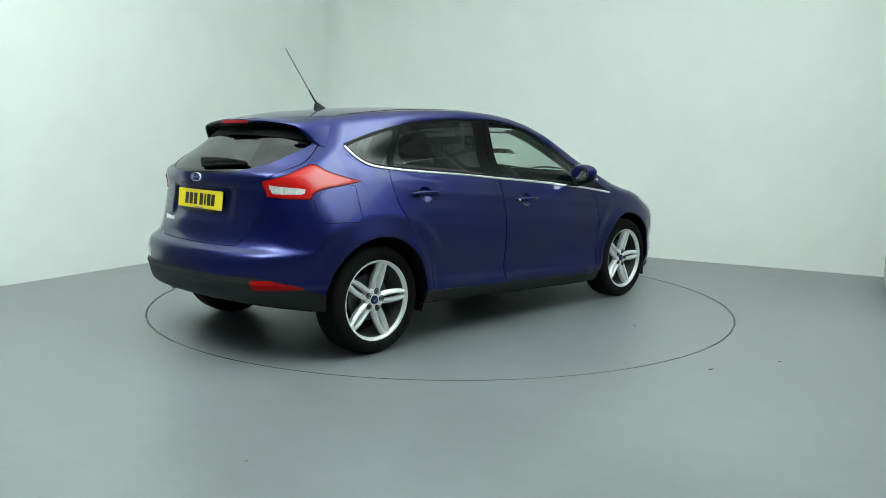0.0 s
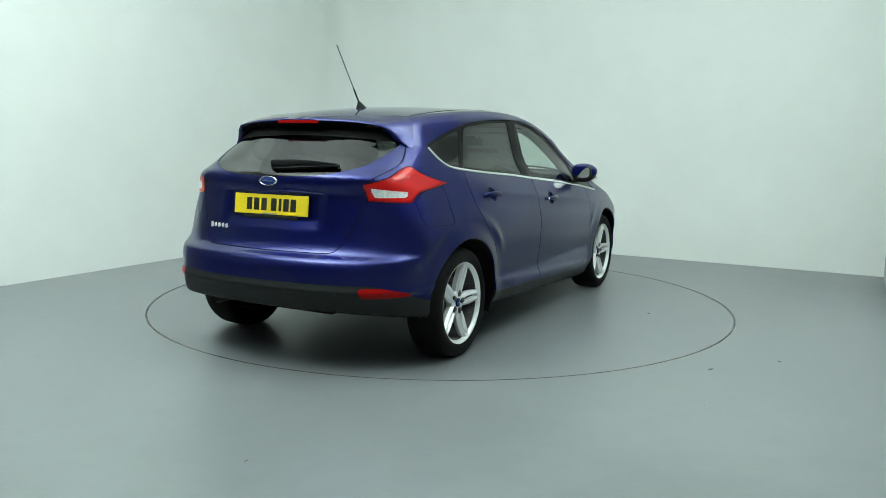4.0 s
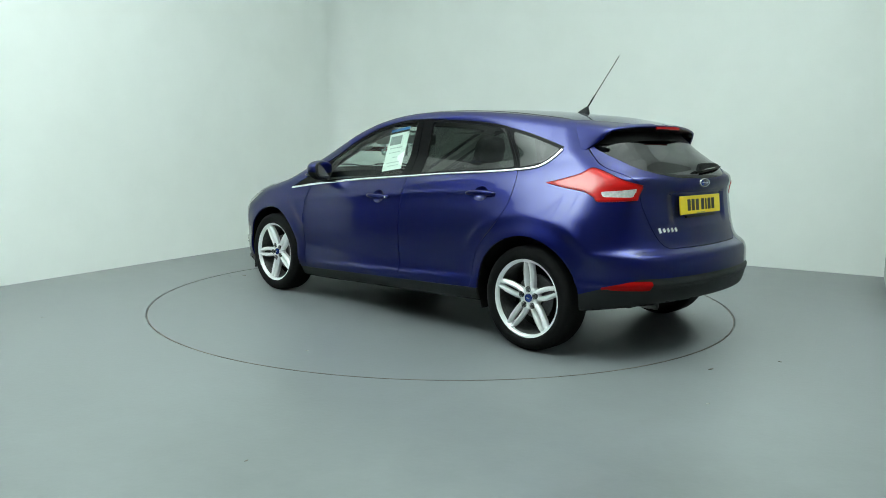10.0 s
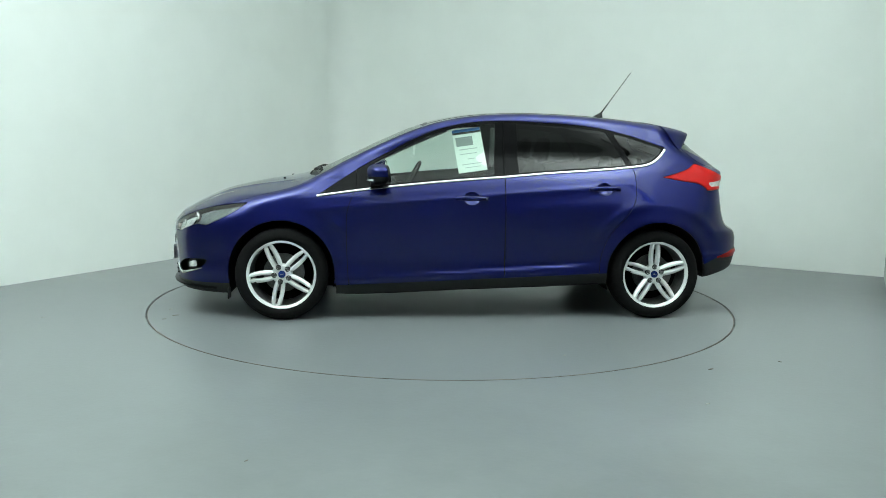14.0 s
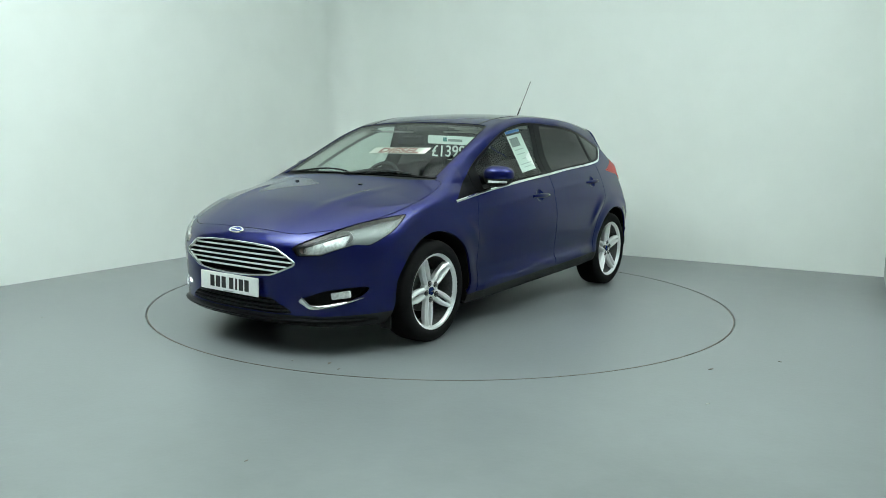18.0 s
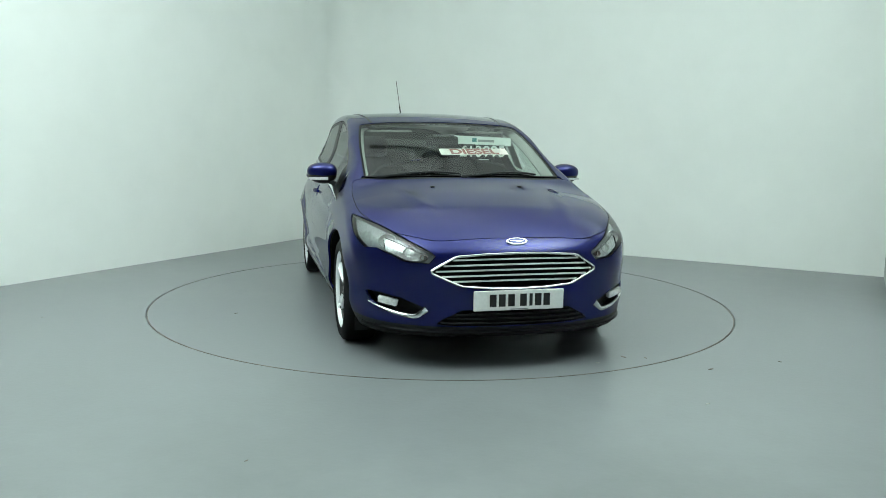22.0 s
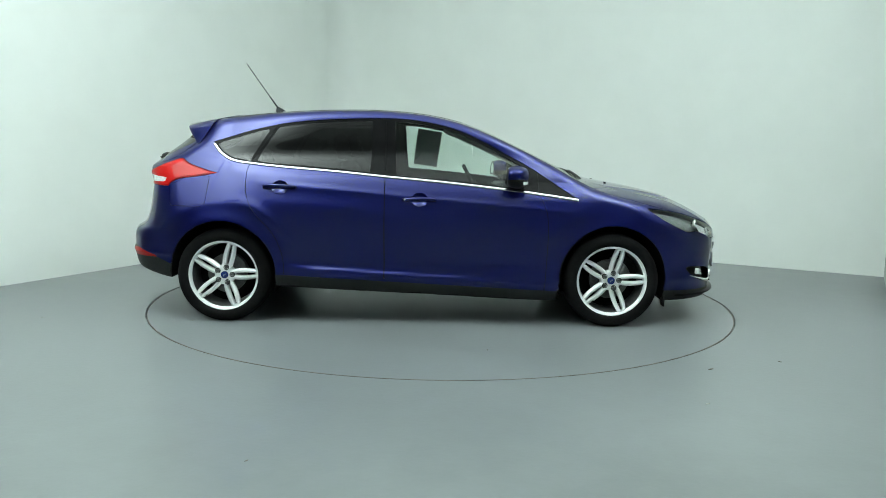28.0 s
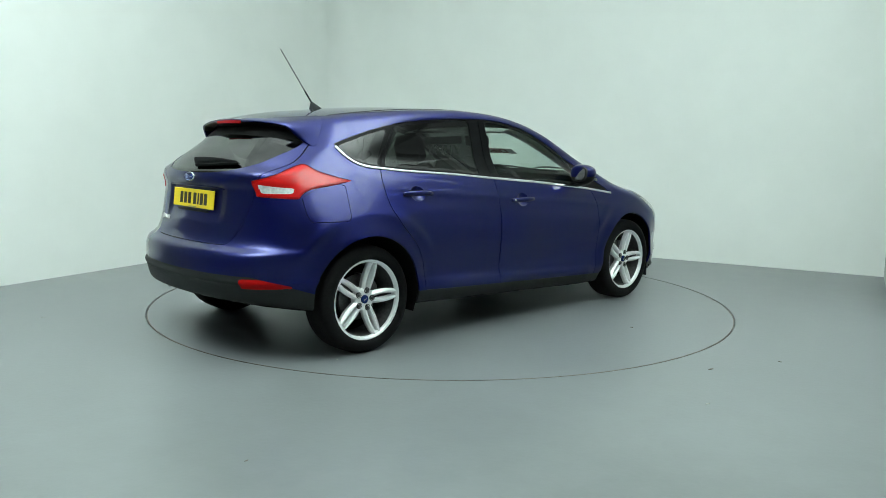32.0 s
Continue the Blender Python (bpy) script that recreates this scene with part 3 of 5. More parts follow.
def fields(p, only=None):
    """Each cut of the skin by name (or one of them): a field, below 0 inside."""
    x, y, z = p.T
    a = np.abs(y)
    sidey = 0.45 - a
    roofline = CANT + [(-1.425, 0.1), (1.08, 0.1)]

    def big(*q):
        r = q[0]
        for k in q[1:]:
            r = np.maximum(r, k)
        return r

    def sill():
        return big(z - (0.289 - 0.0475 * x), x - 1.3, -1.3 - x)

    def dlo():
        return big(area(DLO, x, z), sidey)

    def lamp():
        return big(area(TAILSIDE, x, z), area(TAILREAR, a, z), x + 1.2)

    g = {
        "arch": lambda: big(np.minimum(np.hypot(x - WB, z - ARCH_Z), np.hypot(x + WB, z - ARCH_Z)) - ARCH, 0.5 - a),
        "sill": sill,
        "dlo": dlo,
        "fglass": lambda: big(dlo() + 0.017, area(FGLASS, x, z)),
        "rglass": lambda: big(dlo() + 0.017, area(RGLASS, x, z)),
        "qglass": lambda: big(dlo() + 0.017, area(QGLASS, x, z)),
        "taillamp": lamp,
        "reverse": lambda: big(area(REVERSE, a, z), x + 1.2),
        "headlamp": lambda: big(area(HEADSIDE, x, z), area(HEADFRONT, a, z), 1.2 - x),
        "tray": lambda: big(area(HEADSIDE, x, z), area(HEADFRONT, a, z), 1.2 - x, z - (0.620 + 0.45 * (a - 0.46)), 0.510 - a, a - 0.715) + 0.005,
        "grille": lambda: big(area(GRILLE, y, z), 1.6 - x),
        "intake": lambda: big(area(INTAKE, y, z), 1.6 - x),
        "fog": lambda: big(area(FOGFRONT, a, z), area(FOGSIDE, x, z), 1.6 - x),
        "screen": lambda: big(area(SCREEN, y, z), 0.2 - x, x - 1.135 + 0.14 * a ** 2),
        "hood": lambda: big(area(HOOD, x, y), 0.5 - z),
        "gate": lambda: big(area(GATE, y, z), x + 1.50),
        "rearglass": lambda: big(area(REARGLASS, y, z), x + 1.2),
        "rband": lambda: big(area(REARGLASS, y, z), x + 1.2, 1.272 - 0.1 * y * y - z),
        "fdoor": lambda: big(area(FDOOR, x, z), -sill(), area(roofline, x, z), sidey),
        "rdoor": lambda: big(area(RDOOR, x, z), -sill(), area(roofline, x, z), sidey),
        "flap": lambda: big(area(FLAP, x, z), y + 0.45, -lamp()),
        "rblack": lambda: big(z - np.minimum(0.497, 0.497 - 0.35 * (x + 1.98)), x + 1.5),
        "fblack": lambda: big(z - (0.240 + 0.03 * (2.2 - x)), 1.5 - x),
        "refl": lambda: big(z - 0.484 + 0.28 * np.maximum(x + 1.95, 0), 0.430 - z, 0.615 + 0.12 * (0.482 - z) - a, x + 1.80),
        "dish": lambda: np.minimum(np.hypot((x - 0.012) / 1.25, z - 0.856), np.hypot((x + 0.932) / 1.25, z - 0.925)) - 0.046 + 10 * (a < 0.45),
        "cowl": lambda: big(1.06 - x, x - 1.24, a - 0.70, 0.8 - z),
    }
    return g[only]() if only else {k: q() for k, q in g.items()}


GAP = 0.0020


def cut(bm, name, level=0.0):
    """Split the faces of bm along a field's level."""
    bm.verts.ensure_lookup_table()
    co = np.array([v.co[:] for v in bm.verts])
    val = fields(co, name) - level
    val[np.abs(val) < 2e-4] = 0.0
    on = set(np.nonzero(val == 0)[0].tolist())
    bm.verts.index_update()
    marks = {bm.verts[i] for i in on}
    edges = []
    for e in bm.edges:
        a, b = val[e.verts[0].index], val[e.verts[1].index]
        if a * b < 0:
            edges.append((e, a / (a - b)))
    faces = set()
    for e, t in edges:
        v0 = e.verts[0]
        _, nv = bmesh.utils.edge_split(e, v0, t)
        marks.add(nv)
        faces.update(nv.link_faces)
    for v in list(marks):
        faces.update(v.link_faces)
    for f in faces:
        hit = [v for v in f.verts if v in marks]
        if len(hit) == 2:
            a, b = hit
            if not any(b in e.verts for e in a.link_edges if e in f.edges):
                bmesh.utils.face_split(f, a, b)
        elif len(hit) == 4 and len(f.verts) >= 6:
            k = [i for i, v in enumerate(f.verts) if v in marks]
            try:
                g, _ = bmesh.utils.face_split(f, f.verts[k[0]], f.verts[k[1]])
                h2 = [v for v in hit[2:]]
                for ff in (f, g):
                    if h2[0] in ff.verts and h2[1] in ff.verts:
                        bmesh.utils.face_split(ff, h2[0], h2[1])
                        break
            except ValueError:
                pass


v, f = skin()
bm = bmesh.new()
vs = [bm.verts.new(p) for p in v]
for q in f:
    bm.faces.new([vs[i] for i in q])
for name, level in (("arch", 0), ("sill", 0.001), ("dlo", 0), ("fglass", 0), ("rglass", 0), ("qglass", 0), ("taillamp", 0.002), ("taillamp", -0.001), ("taillamp", -0.010), ("headlamp", 0.004), ("headlamp", 0), ("tray", 0),
                    ("grille", 0), ("intake", 0), ("fog", 0), ("screen", 0), ("screen", -0.014), ("hood", GAP), ("hood", -GAP), ("gate", GAP), ("gate", -GAP), ("rearglass", 0), ("rband", 0),
                    ("fdoor", GAP), ("fdoor", -GAP), ("rdoor", GAP), ("rdoor", -GAP), ("flap", 0.0015), ("flap", -0.0015), ("rblack", 0), ("fblack", 0), ("refl", 0), ("reverse", 0), ("cowl", 0), ("dish", 0)):
    cut(bm, name, level)
V = np.array([q.co[:] for q in bm.verts])
bm.verts.index_update()
FACES = [[q.index for q in g.verts] for g in bm.faces]
bm.free()
MID = np.array([V[q].mean(0) for q in FACES])
NRM = slope(V)[0]
G = fields(MID)
MN = slope(MID)[0]
gone = G["arch"] < 0
wheelbox = (np.abs(MID[:, 1]) > 0.55) & (np.minimum(np.abs(MID[:, 0] - WB), np.abs(MID[:, 0] + WB)) < ARCH) & (MID[:, 2] < 0.35)
LAB = np.full(len(FACES), "body", dtype=object)


def put_label(name, mask):
    LAB[mask] = name


put_label("hood", G["hood"] < -GAP)
put_label("gap", np.abs(G["hood"]) < GAP)
put_label("cowl", (G["cowl"] < 0) & (G["hood"] > GAP))
put_label("gate", (G["gate"] < -GAP))
put_label("gap", np.abs(G["gate"]) < GAP)
put_label("rear_glass", (G["rearglass"] < 0))
put_label("rear_band", (G["rband"] < 0))
for nm in ("fdoor", "rdoor"):
    put_label(nm, G[nm] < -GAP)
    put_label("gap", np.abs(G[nm]) < GAP)
put_label("dish", G["dish"] < 0)
put_label("flap", G["flap"] < -0.0015)
put_label("gap", np.abs(G["flap"]) < 0.0015)
put_label("screen_edge", G["screen"] < 0)
put_label("screen", G["screen"] < -0.014)
put_label("frame_trim", (G["dlo"] < 0) & (LAB != "gap"))
put_label("fglass", G["fglass"] < 0)
put_label("rglass", G["rglass"] < 0)
put_label("qglass", G["qglass"] < 0)
put_label("fblack", G["fblack"] < 0)
put_label("rblack", G["rblack"] < 0)
put_label("refl", G["refl"] < 0)
put_label("gap", G["taillamp"] < 0.002)
put_label("taillamp", G["taillamp"] < -0.001)
put_label("tailcore", (G["taillamp"] < -0.010))
put_label("reverse", (G["reverse"] < 0) & (G["taillamp"] < -0.001))
put_label("gap", G["headlamp"] < 0.004)
put_label("headlamp", G["headlamp"] < 0)
put_label("grille", G["grille"] < 0)
put_label("intake", G["intake"] < 0)
put_label("fog", G["fog"] < 0)
put_label("sill", (G["sill"] < 0.001))
put_label("under", MN[:, 2] < -0.75)
put_label("gone", gone | wheelbox)

car = tagged(new("car"), "dark metallic blue five-door hatchback with silver alloy wheels", "car")


def panel(name, mask, material, parent, label="", inset=0.0, flange=0.014, push=None):
    """Faces of the skin as one panel, with its edges turned inwards. push: a further inward shift as a function of place."""
    ids = np.nonzero(mask)[0]
    used, faces = {}, []
    for i in ids:
        faces.append([used.setdefault(k, len(used)) for k in FACES[i]])
    keys = np.array(list(used))
    pos = V[keys] - NRM[keys] * inset
    nor = NRM[keys].copy()
    if push:
        pos = pos - nor * push(V[keys])[:, None]
    if flange:
        count = {}
        for q in faces:
            for a, b in zip(q, q[1:] + q[:1]):
                count[(a, b)] = 1
        rim = [(a, b) for a, b in count if (b, a) not in count]
        ext, top, low = [], {}, {}
        side = {}
        for a, b in rim:
            e = pos[b] - pos[a]
            s = np.cross(e, nor[a])
            s /= np.linalg.norm(s) + 1e-12
            for k in (a, b):
                side[k] = side.get(k, 0) + s
        base = len(pos)
        addp, addn = [], []
        for k, s in side.items():
            s = s / (np.linalg.norm(s) + 1e-12)
            top[k] = base + len(addp)
            addp.append(pos[k])
            addn.append(s)
            low[k] = base + len(addp)
            addp.append(pos[k] - nor[k] * flange)
            addn.append(s)
        for a, b in rim:
            ext.append([top[b], top[a], low[a], low[b]])
        if addp:
            pos, nor = np.concatenate([pos, addp]), np.concatenate([nor, addn])
            faces = faces + ext
    me = bpy.data.meshes.new(name)
    me.from_pydata(pos.tolist(), [], faces)
    me.update()
    me.materials.append(material)
    me.shade_smooth()
    if push is None:
        me.normals_split_custom_set_from_vertices(nor.tolist())
    ob = new(name, me)
    ob.parent = parent
    if label:
        tagged(ob, label)
    return ob


LEFT, RIGHT = MID[:, 1] > 0, MID[:, 1] < 0
panel("body_shell", LAB == "body", PAINT, car)
panel("bonnet", LAB == "hood", PAINT, car)
panel("seam", LAB == "gap", UNDER, car, "dark rubber seals in the shut gaps", inset=0.009, flange=0)
panel("underbody", LAB == "under", UNDER, car, flange=0)
panel("scuttle", LAB == "cowl", BLACK, car, inset=0.012)
panel("windscreen_band", LAB == "screen_edge", GLOSSBLACK, car, inset=0.004)
screen = panel("windscreen", LAB == "screen", GLASS, car, inset=0.004, flange=0)
gate = panel("tailgate", LAB == "gate", PAINT, car)
# matt black puts the spoiler's shade into the band's colour
panel("rear_window_band", LAB == "rear_band", UNDER, gate, "black band across the top of the rear window, spoiler's shade in its matt black", inset=0.003, flange=0)
panel("rear_window", LAB == "rear_glass", PRIVACY, gate, inset=0.003, flange=0)
panel("rear_bumper_lower", LAB == "rblack", BLACK, car)
panel("front_lip", LAB == "fblack", BLACK, car)
DOORS = {}


def bowl(p):
    r = np.minimum(np.hypot((p[:, 0] - 0.012) / 1.25, p[:, 2] - 0.856), np.hypot((p[:, 0] + 0.932) / 1.25, p[:, 2] - 0.925)) / 0.046
    return 0.020 * np.clip(1 - r ** 2, 0, 1) ** 0.7


for sgn, sm in ((1, LEFT), (-1, RIGHT)):
    for nm, gl, full, mt in (("fdoor", "fglass", "front_door", GLASS), ("rdoor", "rglass", "rear_door", PRIVACY)):
        d = DOORS[nm, sgn] = panel(full, (LAB == nm) & sm, PAINT, car)
        panel("window", (LAB == gl) & sm, mt, d, inset=0.006, flange=0)
        panel("handle_recess", (LAB == "dish") & sm & ((MID[:, 0] > -0.4) == (nm == "fdoor")), PAINT, d, flange=0, push=bowl)
    panel("window_surround", (LAB == "frame_trim") & sm, GLOSSBLACK, car, inset=0.004)
    panel("quarter_window", (LAB == "qglass") & sm, PRIVACY, car, inset=0.006, flange=0)
    panel("sill", (LAB == "sill") & sm, BLACK, car)
    panel("reflector", (LAB == "refl") & sm, DARKRED, car)
    tl = panel("tail_lamp", (LAB == "taillamp") & sm, DARKRED, car, inset=-0.002)
    panel("red_lens", (LAB == "tailcore") & sm, RED, tl, inset=-0.0035, flange=0.004)
    panel("reversing_lens", (LAB == "reverse") & sm, CLEAR, tl, inset=-0.003)
    hl = panel("headlamp", (LAB == "headlamp") & sm, LAMPBLACK, car, inset=0.034, flange=-0.031)
    panel("lens", (LAB == "headlamp") & sm, LENS, hl, inset=0.0, flange=0)
    panel("reflector_tray", (LAB == "headlamp") & sm & (G["tray"] < 0), TRAY, hl, inset=0.022, flange=-0.008)
    # bowls of the lamp: main reflector, inner reflector and indicator
    for (yy, zz), rr, mt, nm in (((0.690, 0.705), 0.044, CLEAR, "reflector"), ((0.590, 0.652), 0.030, CLEAR, "reflector"), ((0.515, 0.622), 0.020, ORANGE, "indicator")):
        p, n = on_front(yy, zz, -0.018 if rr >= 0.03 else -0.012)
        bm = bmesh.new()
        lathe(bm, [(rr, 0), (rr * 0.96, 0.004), (rr * 0.8, -0.012), (rr * 0.5, -0.024), (rr * 0.16, -0.028), (rr * 0.15, -0.008), (0.0005, -0.006)], 24)
        m = Matrix.Translation((p.x, sgn * p.y, p.z)) @ Vector((0.9, sgn * 0.38, 0.12)).to_track_quat("Y", "Z").to_matrix().to_4x4() @ Matrix.Diagonal((1.15, 1, 0.9, 1))
        bmesh.ops.transform(bm, matrix=m, verts=bm.verts)
        part(nm, bm, mt, hl)
    # belt moulding
    bm = bmesh.new()
    pts, ups = [], []
    for x, z in BELT[1:]:
        p, n = on_side(x, z - 0.004, 0.0015, sgn)
        pts.append(p)
        ups.append(n)
    sweep(bm, pts, [(-0.009, -0.004), (0.009, -0.004), (0.0085, 0.002), (0.004, 0.0045), (-0.004, 0.0045), (-0.0085, 0.002)], ups)
    part("belt_moulding", bm, CHROME, car, "bright chrome belt moulding")
    # roof ditch moulding
    bm = bmesh.new()
    pts, ups = [], []
    for x in np.linspace(0.30, -1.36, 24):
        y = 0.50 + 0.035 * min(1, max(0, (0.4 - x) / 0.5)) - 0.035 * max(0, -0.9 - x) ** 2
        p, n = on_top(x, sgn * y, -0.001)
        pts.append(p)
        ups.append(n)
    sweep(bm, pts, [(-0.009, -0.004), (0.009, -0.004), (0.008, 0.0025), (-0.008, 0.0025)], ups)
    part("roof_moulding", bm, BLACK, car)
    # door handles
    for nm, (x0, x1, zz) in (("fdoor", (-0.105, 0.122, 0.856)), ("rdoor", (-1.045, -0.82, 0.925))):
        bm = bmesh.new()
        pts, ups = [], []
        for k in np.linspace(0, 1, 11):
            x = x0 + (x1 - x0) * k
            p, n = on_side(x, zz - 0.002, 0.005 + 0.024 * math.sin(math.pi * min(1, max(0, k))) ** 0.5, sgn)
            pts.append(p)
            ups.append(n)
        rings = []
        for i, (p, n) in enumerate(zip(pts, ups)):
            k = i / 10
            h = 0.0165 * (0.35 + 0.65 * math.sin(math.pi * min(max(k, 0.04), 0.96)) ** 0.35)
            zax = Vector((0, 0, 1))
            rings.append([bm.verts.new(p + zax * h * math.cos(q) + n * 0.009 * math.sin(q)) for q in np.linspace(0, 2 * math.pi, 11)[:-1]])
        for r0, r1 in zip(rings, rings[1:]):
            for j in range(10):
                bm.faces.new((r0[j], r0[(j + 1) % 10], r1[(j + 1) % 10], r1[j]))
        bm.faces.new(rings[0])
        bm.faces.new(rings[-1])
        hd = part("handle", bm, PAINT, DOORS[nm, sgn], sharp=60)
        if nm == "fdoor":
            bm = bmesh.new()
            p, n = on_side(-0.088, zz - 0.002, 0.026, sgn)
            lathe(bm, [(0.0005, 0.003), (0.006, 0.0025), (0.0075, 0), (0.0075, -0.004)], 16)
            bmesh.ops.transform(bm, matrix=Matrix.Translation(p) @ n.to_track_quat("Y", "Z").to_matrix().to_4x4(), verts=bm.verts)
            part("lock", bm, CHROME, DOORS[nm, sgn], "small chrome lock barrel")
    # door mirror
    mir = new("door_mirror")
    mir.parent = DOORS["fdoor", sgn]

    def shell(cx, cy, cz, rx, ry, rz, e=2.6, z0=-1.0, z1=1.0, cutx=-1.0, n=28):
        bm = bmesh.new()
        rows = []
        pw = lambda q: math.copysign(abs(q) ** (2 / e), q)
        for i in range(n // 2 + 1):
            la = -math.pi / 2 + math.pi * i / (n // 2)
            row = []
            for j in range(n):
                lo = 2 * math.pi * j / n
                z = max(z0, min(z1, pw(math.sin(la))))
                r = pw(math.cos(la))
                x = max(cutx, r * pw(math.cos(lo)))
                y = r * pw(math.sin(lo))
                # narrower and lower towards the outer, front end
                k = 1 - 0.16 * max(0, y) - 0.10 * max(0, x)
                row.append(bm.verts.new((cx + rx * x * k - 0.02 * max(0, y), sgn * (cy + ry * y), cz + rz * z * k)))
            rows.append(row)
        for r0, r1 in zip(rows, rows[1:]):
            for j in range(n):
                bm.faces.new((r0[j], r0[(j + 1) % n], r1[(j + 1) % n], r1[j]))
        bmesh.ops.remove_doubles(bm, verts=bm.verts, dist=0.0008)
        return bm

    part("cap", shell(0.662, 0.912, 1.026, 0.084, 0.102, 0.065, z0=-0.42, cutx=-0.75), PAINT, mir, sharp=40)
    part("lower_housing", shell(0.660, 0.910, 1.022, 0.081, 0.099, 0.080, z1=-0.28, cutx=-0.75), BLACK, mir, sharp=40)
    bm = bmesh.new()
    sweep(bm, [(0.690 + 0.040 * math.sin(q), sgn * (0.908 + 0.091 * math.cos(q)), 0.982) for q in np.linspace(0.1, 1.9, 9)], [(-0.004, -0.010), (0.007, -0.007), (0.007, 0.006), (-0.004, 0.008)], (0, 0, 1))
    part("indicator", bm, CLEAR, mir, "clear indicator strip")
    bm = bmesh.new()
    sweep(bm, [(0.69, sgn * 0.79, 0.925), (0.675, sgn * 0.835, 0.950), (0.665, sgn * 0.88, 0.968)], [(-0.04, -0.014), (0.04, -0.014), (0.035, 0.014), (-0.035, 0.014)], (0, 0, 1))
    part("arm", bm, BLACK, mir)
    tilt = Matrix.Translation((0.601, sgn * 0.911, 1.021)) @ pose(0, 0, 0, 0, 9, sgn * 12)
    oval = [(0.0, sgn * 0.076 * math.copysign(abs(math.cos(q)) ** 0.6, math.cos(q)), 0.050 * math.copysign(abs(math.sin(q)) ** 0.6, math.sin(q))) for q in np.linspace(0, 2 * math.pi, 33)[:-1]]
    bm = bmesh.new()
    f0 = bm.faces.new([bm.verts.new(q) for q in oval])
    r = bmesh.ops.extrude_face_region(bm, geom=[f0])
    bmesh.ops.translate(bm, vec=(-0.004, 0, 0), verts=[q for q in r["geom"] if isinstance(q, bmesh.types.BMVert)])
    bmesh.ops.transform(bm, matrix=tilt, verts=bm.verts)
    part("mirror_glass", bm, MIRROR, mir)
    bm = bmesh.new()
    sweep(bm, oval, [(-0.006, -0.006), (0.009, -0.006), (0.009, 0.006), (-0.002, 0.006)], (-1, 0, 0), closed=True)
    bmesh.ops.transform(bm, matrix=tilt, verts=bm.verts)
    part("glass_frame", bm, BLACK, mir)
    # fog lamp recess
    fg = panel("fog_recess", (LAB == "fog") & sm, BLACK, car, inset=0.05, flange=-0.05)
    p, n = on_front(0.695, 0.366, -0.016)
    bm = bmesh.new()
    box(bm, -0.016, 0.016, -0.058, 0.058, -0.021, 0.021, 0.009)
    bmesh.ops.transform(bm, matrix=Matrix.Translation((p.x, sgn * p.y, p.z)) @ pose(0, 0, 0, sgn * 10, 0, sgn * 27), verts=bm.verts)
    fl = part("fog_lamp", bm, CLEAR, fg, "clear fog lamp")
    bm = bmesh.new()
    pts, ups = [], []
    for y, z in rounded([(0.497, 0.342), (0.518, 0.322), (0.548, 0.297), (0.60, 0.297), (0.66, 0.309), (0.72, 0.328), (0.775, 0.352)], 3, False):
        p, n = on_front(y, z, 0.003)
        pts.append((p.x, sgn * p.y, p.z))
        ups.append((n.x, sgn * n.y, n.z))
    rings = []
    for i, (p, u) in enumerate(zip(pts, ups)):
        w = 0.017 - 0.013 * i / (len(pts) - 1)
        q0, q1 = Vector(pts[max(0, i - 1)]), Vector(pts[min(len(pts) - 1, i + 1)])
        d = (q1 - q0).normalized()
        u = Vector(u)
        s = u.cross(d).normalized()
        rings.append([bm.verts.new(Vector(p) + s * a + u * b) for a, b in ((-w, -0.01), (w, -0.01), (w, 0.001), (w * 0.5, 0.005), (-w * 0.5, 0.005), (-w, 0.001))])
    for r0, r1 in zip(rings, rings[1:]):
        for j in range(6):
            bm.faces.new((r0[j], r0[(j + 1) % 6], r1[(j + 1) % 6], r1[j]))
    bm.faces.new(rings[0])
    bm.faces.new(rings[-1])
    part("fog_bezel", bm, CHROME, car, "chrome hockey-stick fog lamp bezel")
    # arch liners and air deflectors
    for hx in (WB, -WB):
        bm = bmesh.new()
        rows = []
        for q in np.linspace(-0.35, math.pi + (0.35 if hx > 0 else 0.02), 33):
            x, z = hx + (ARCH + 0.004) * math.cos(q), ARCH_Z + (ARCH + 0.004) * math.sin(q)
            ys = float(solve(1, 0, 1.1, x, max(z, 0.27))[0]) - 0.012
            rows.append([bm.verts.new((x, sgn * y, z)) for y in (0.48, 0.6, ys)])
        for r0, r1 in zip(rows, rows[1:]):
            for j in range(2):
                bm.faces.new((r0[j], r0[j + 1], r1[j + 1], r1[j]))
        c = bm.verts.new((hx, sgn * 0.48, HUB))
        for r0, r1 in zip(rows, rows[1:]):
            bm.faces.new((r0[0], r1[0], c))
        part("arch_liner", bm, UNDER, car)
    bm = bmesh.new()
    box(bm, 1.69, 1.70, sgn * 0.79 - 0.04, sgn * 0.79 + 0.04, 0.14, 0.22, 0.003)
    part("air_deflector", bm, BLACK, car)
panel("fuel_flap", LAB == "flap", PAINT, car, "fuel filler flap")
keep = ~np.isin(LAB, ["gone", "under", "screen", "screen_edge", "rear_glass", "rear_band", "fglass", "rglass", "qglass", "grille", "intake", "fog", "headlamp", "cowl", "hood"]) & ~((MID[:, 0] > 1.5) & (LAB != "gap"))
high = (MN[:, 2] > 0.5) & (MID[:, 2] > 1.2)
panel("headlining", keep & high, LINER, car, inset=0.022, flange=0)
panel("inner_trim", keep & ~high, TRIM, car, inset=0.022, flange=0)
panel("inner_bonnet", (LAB == "hood") | ((LAB == "gap") & (MID[:, 0] > 1.1)), UNDER, car, inset=0.016, flange=0)

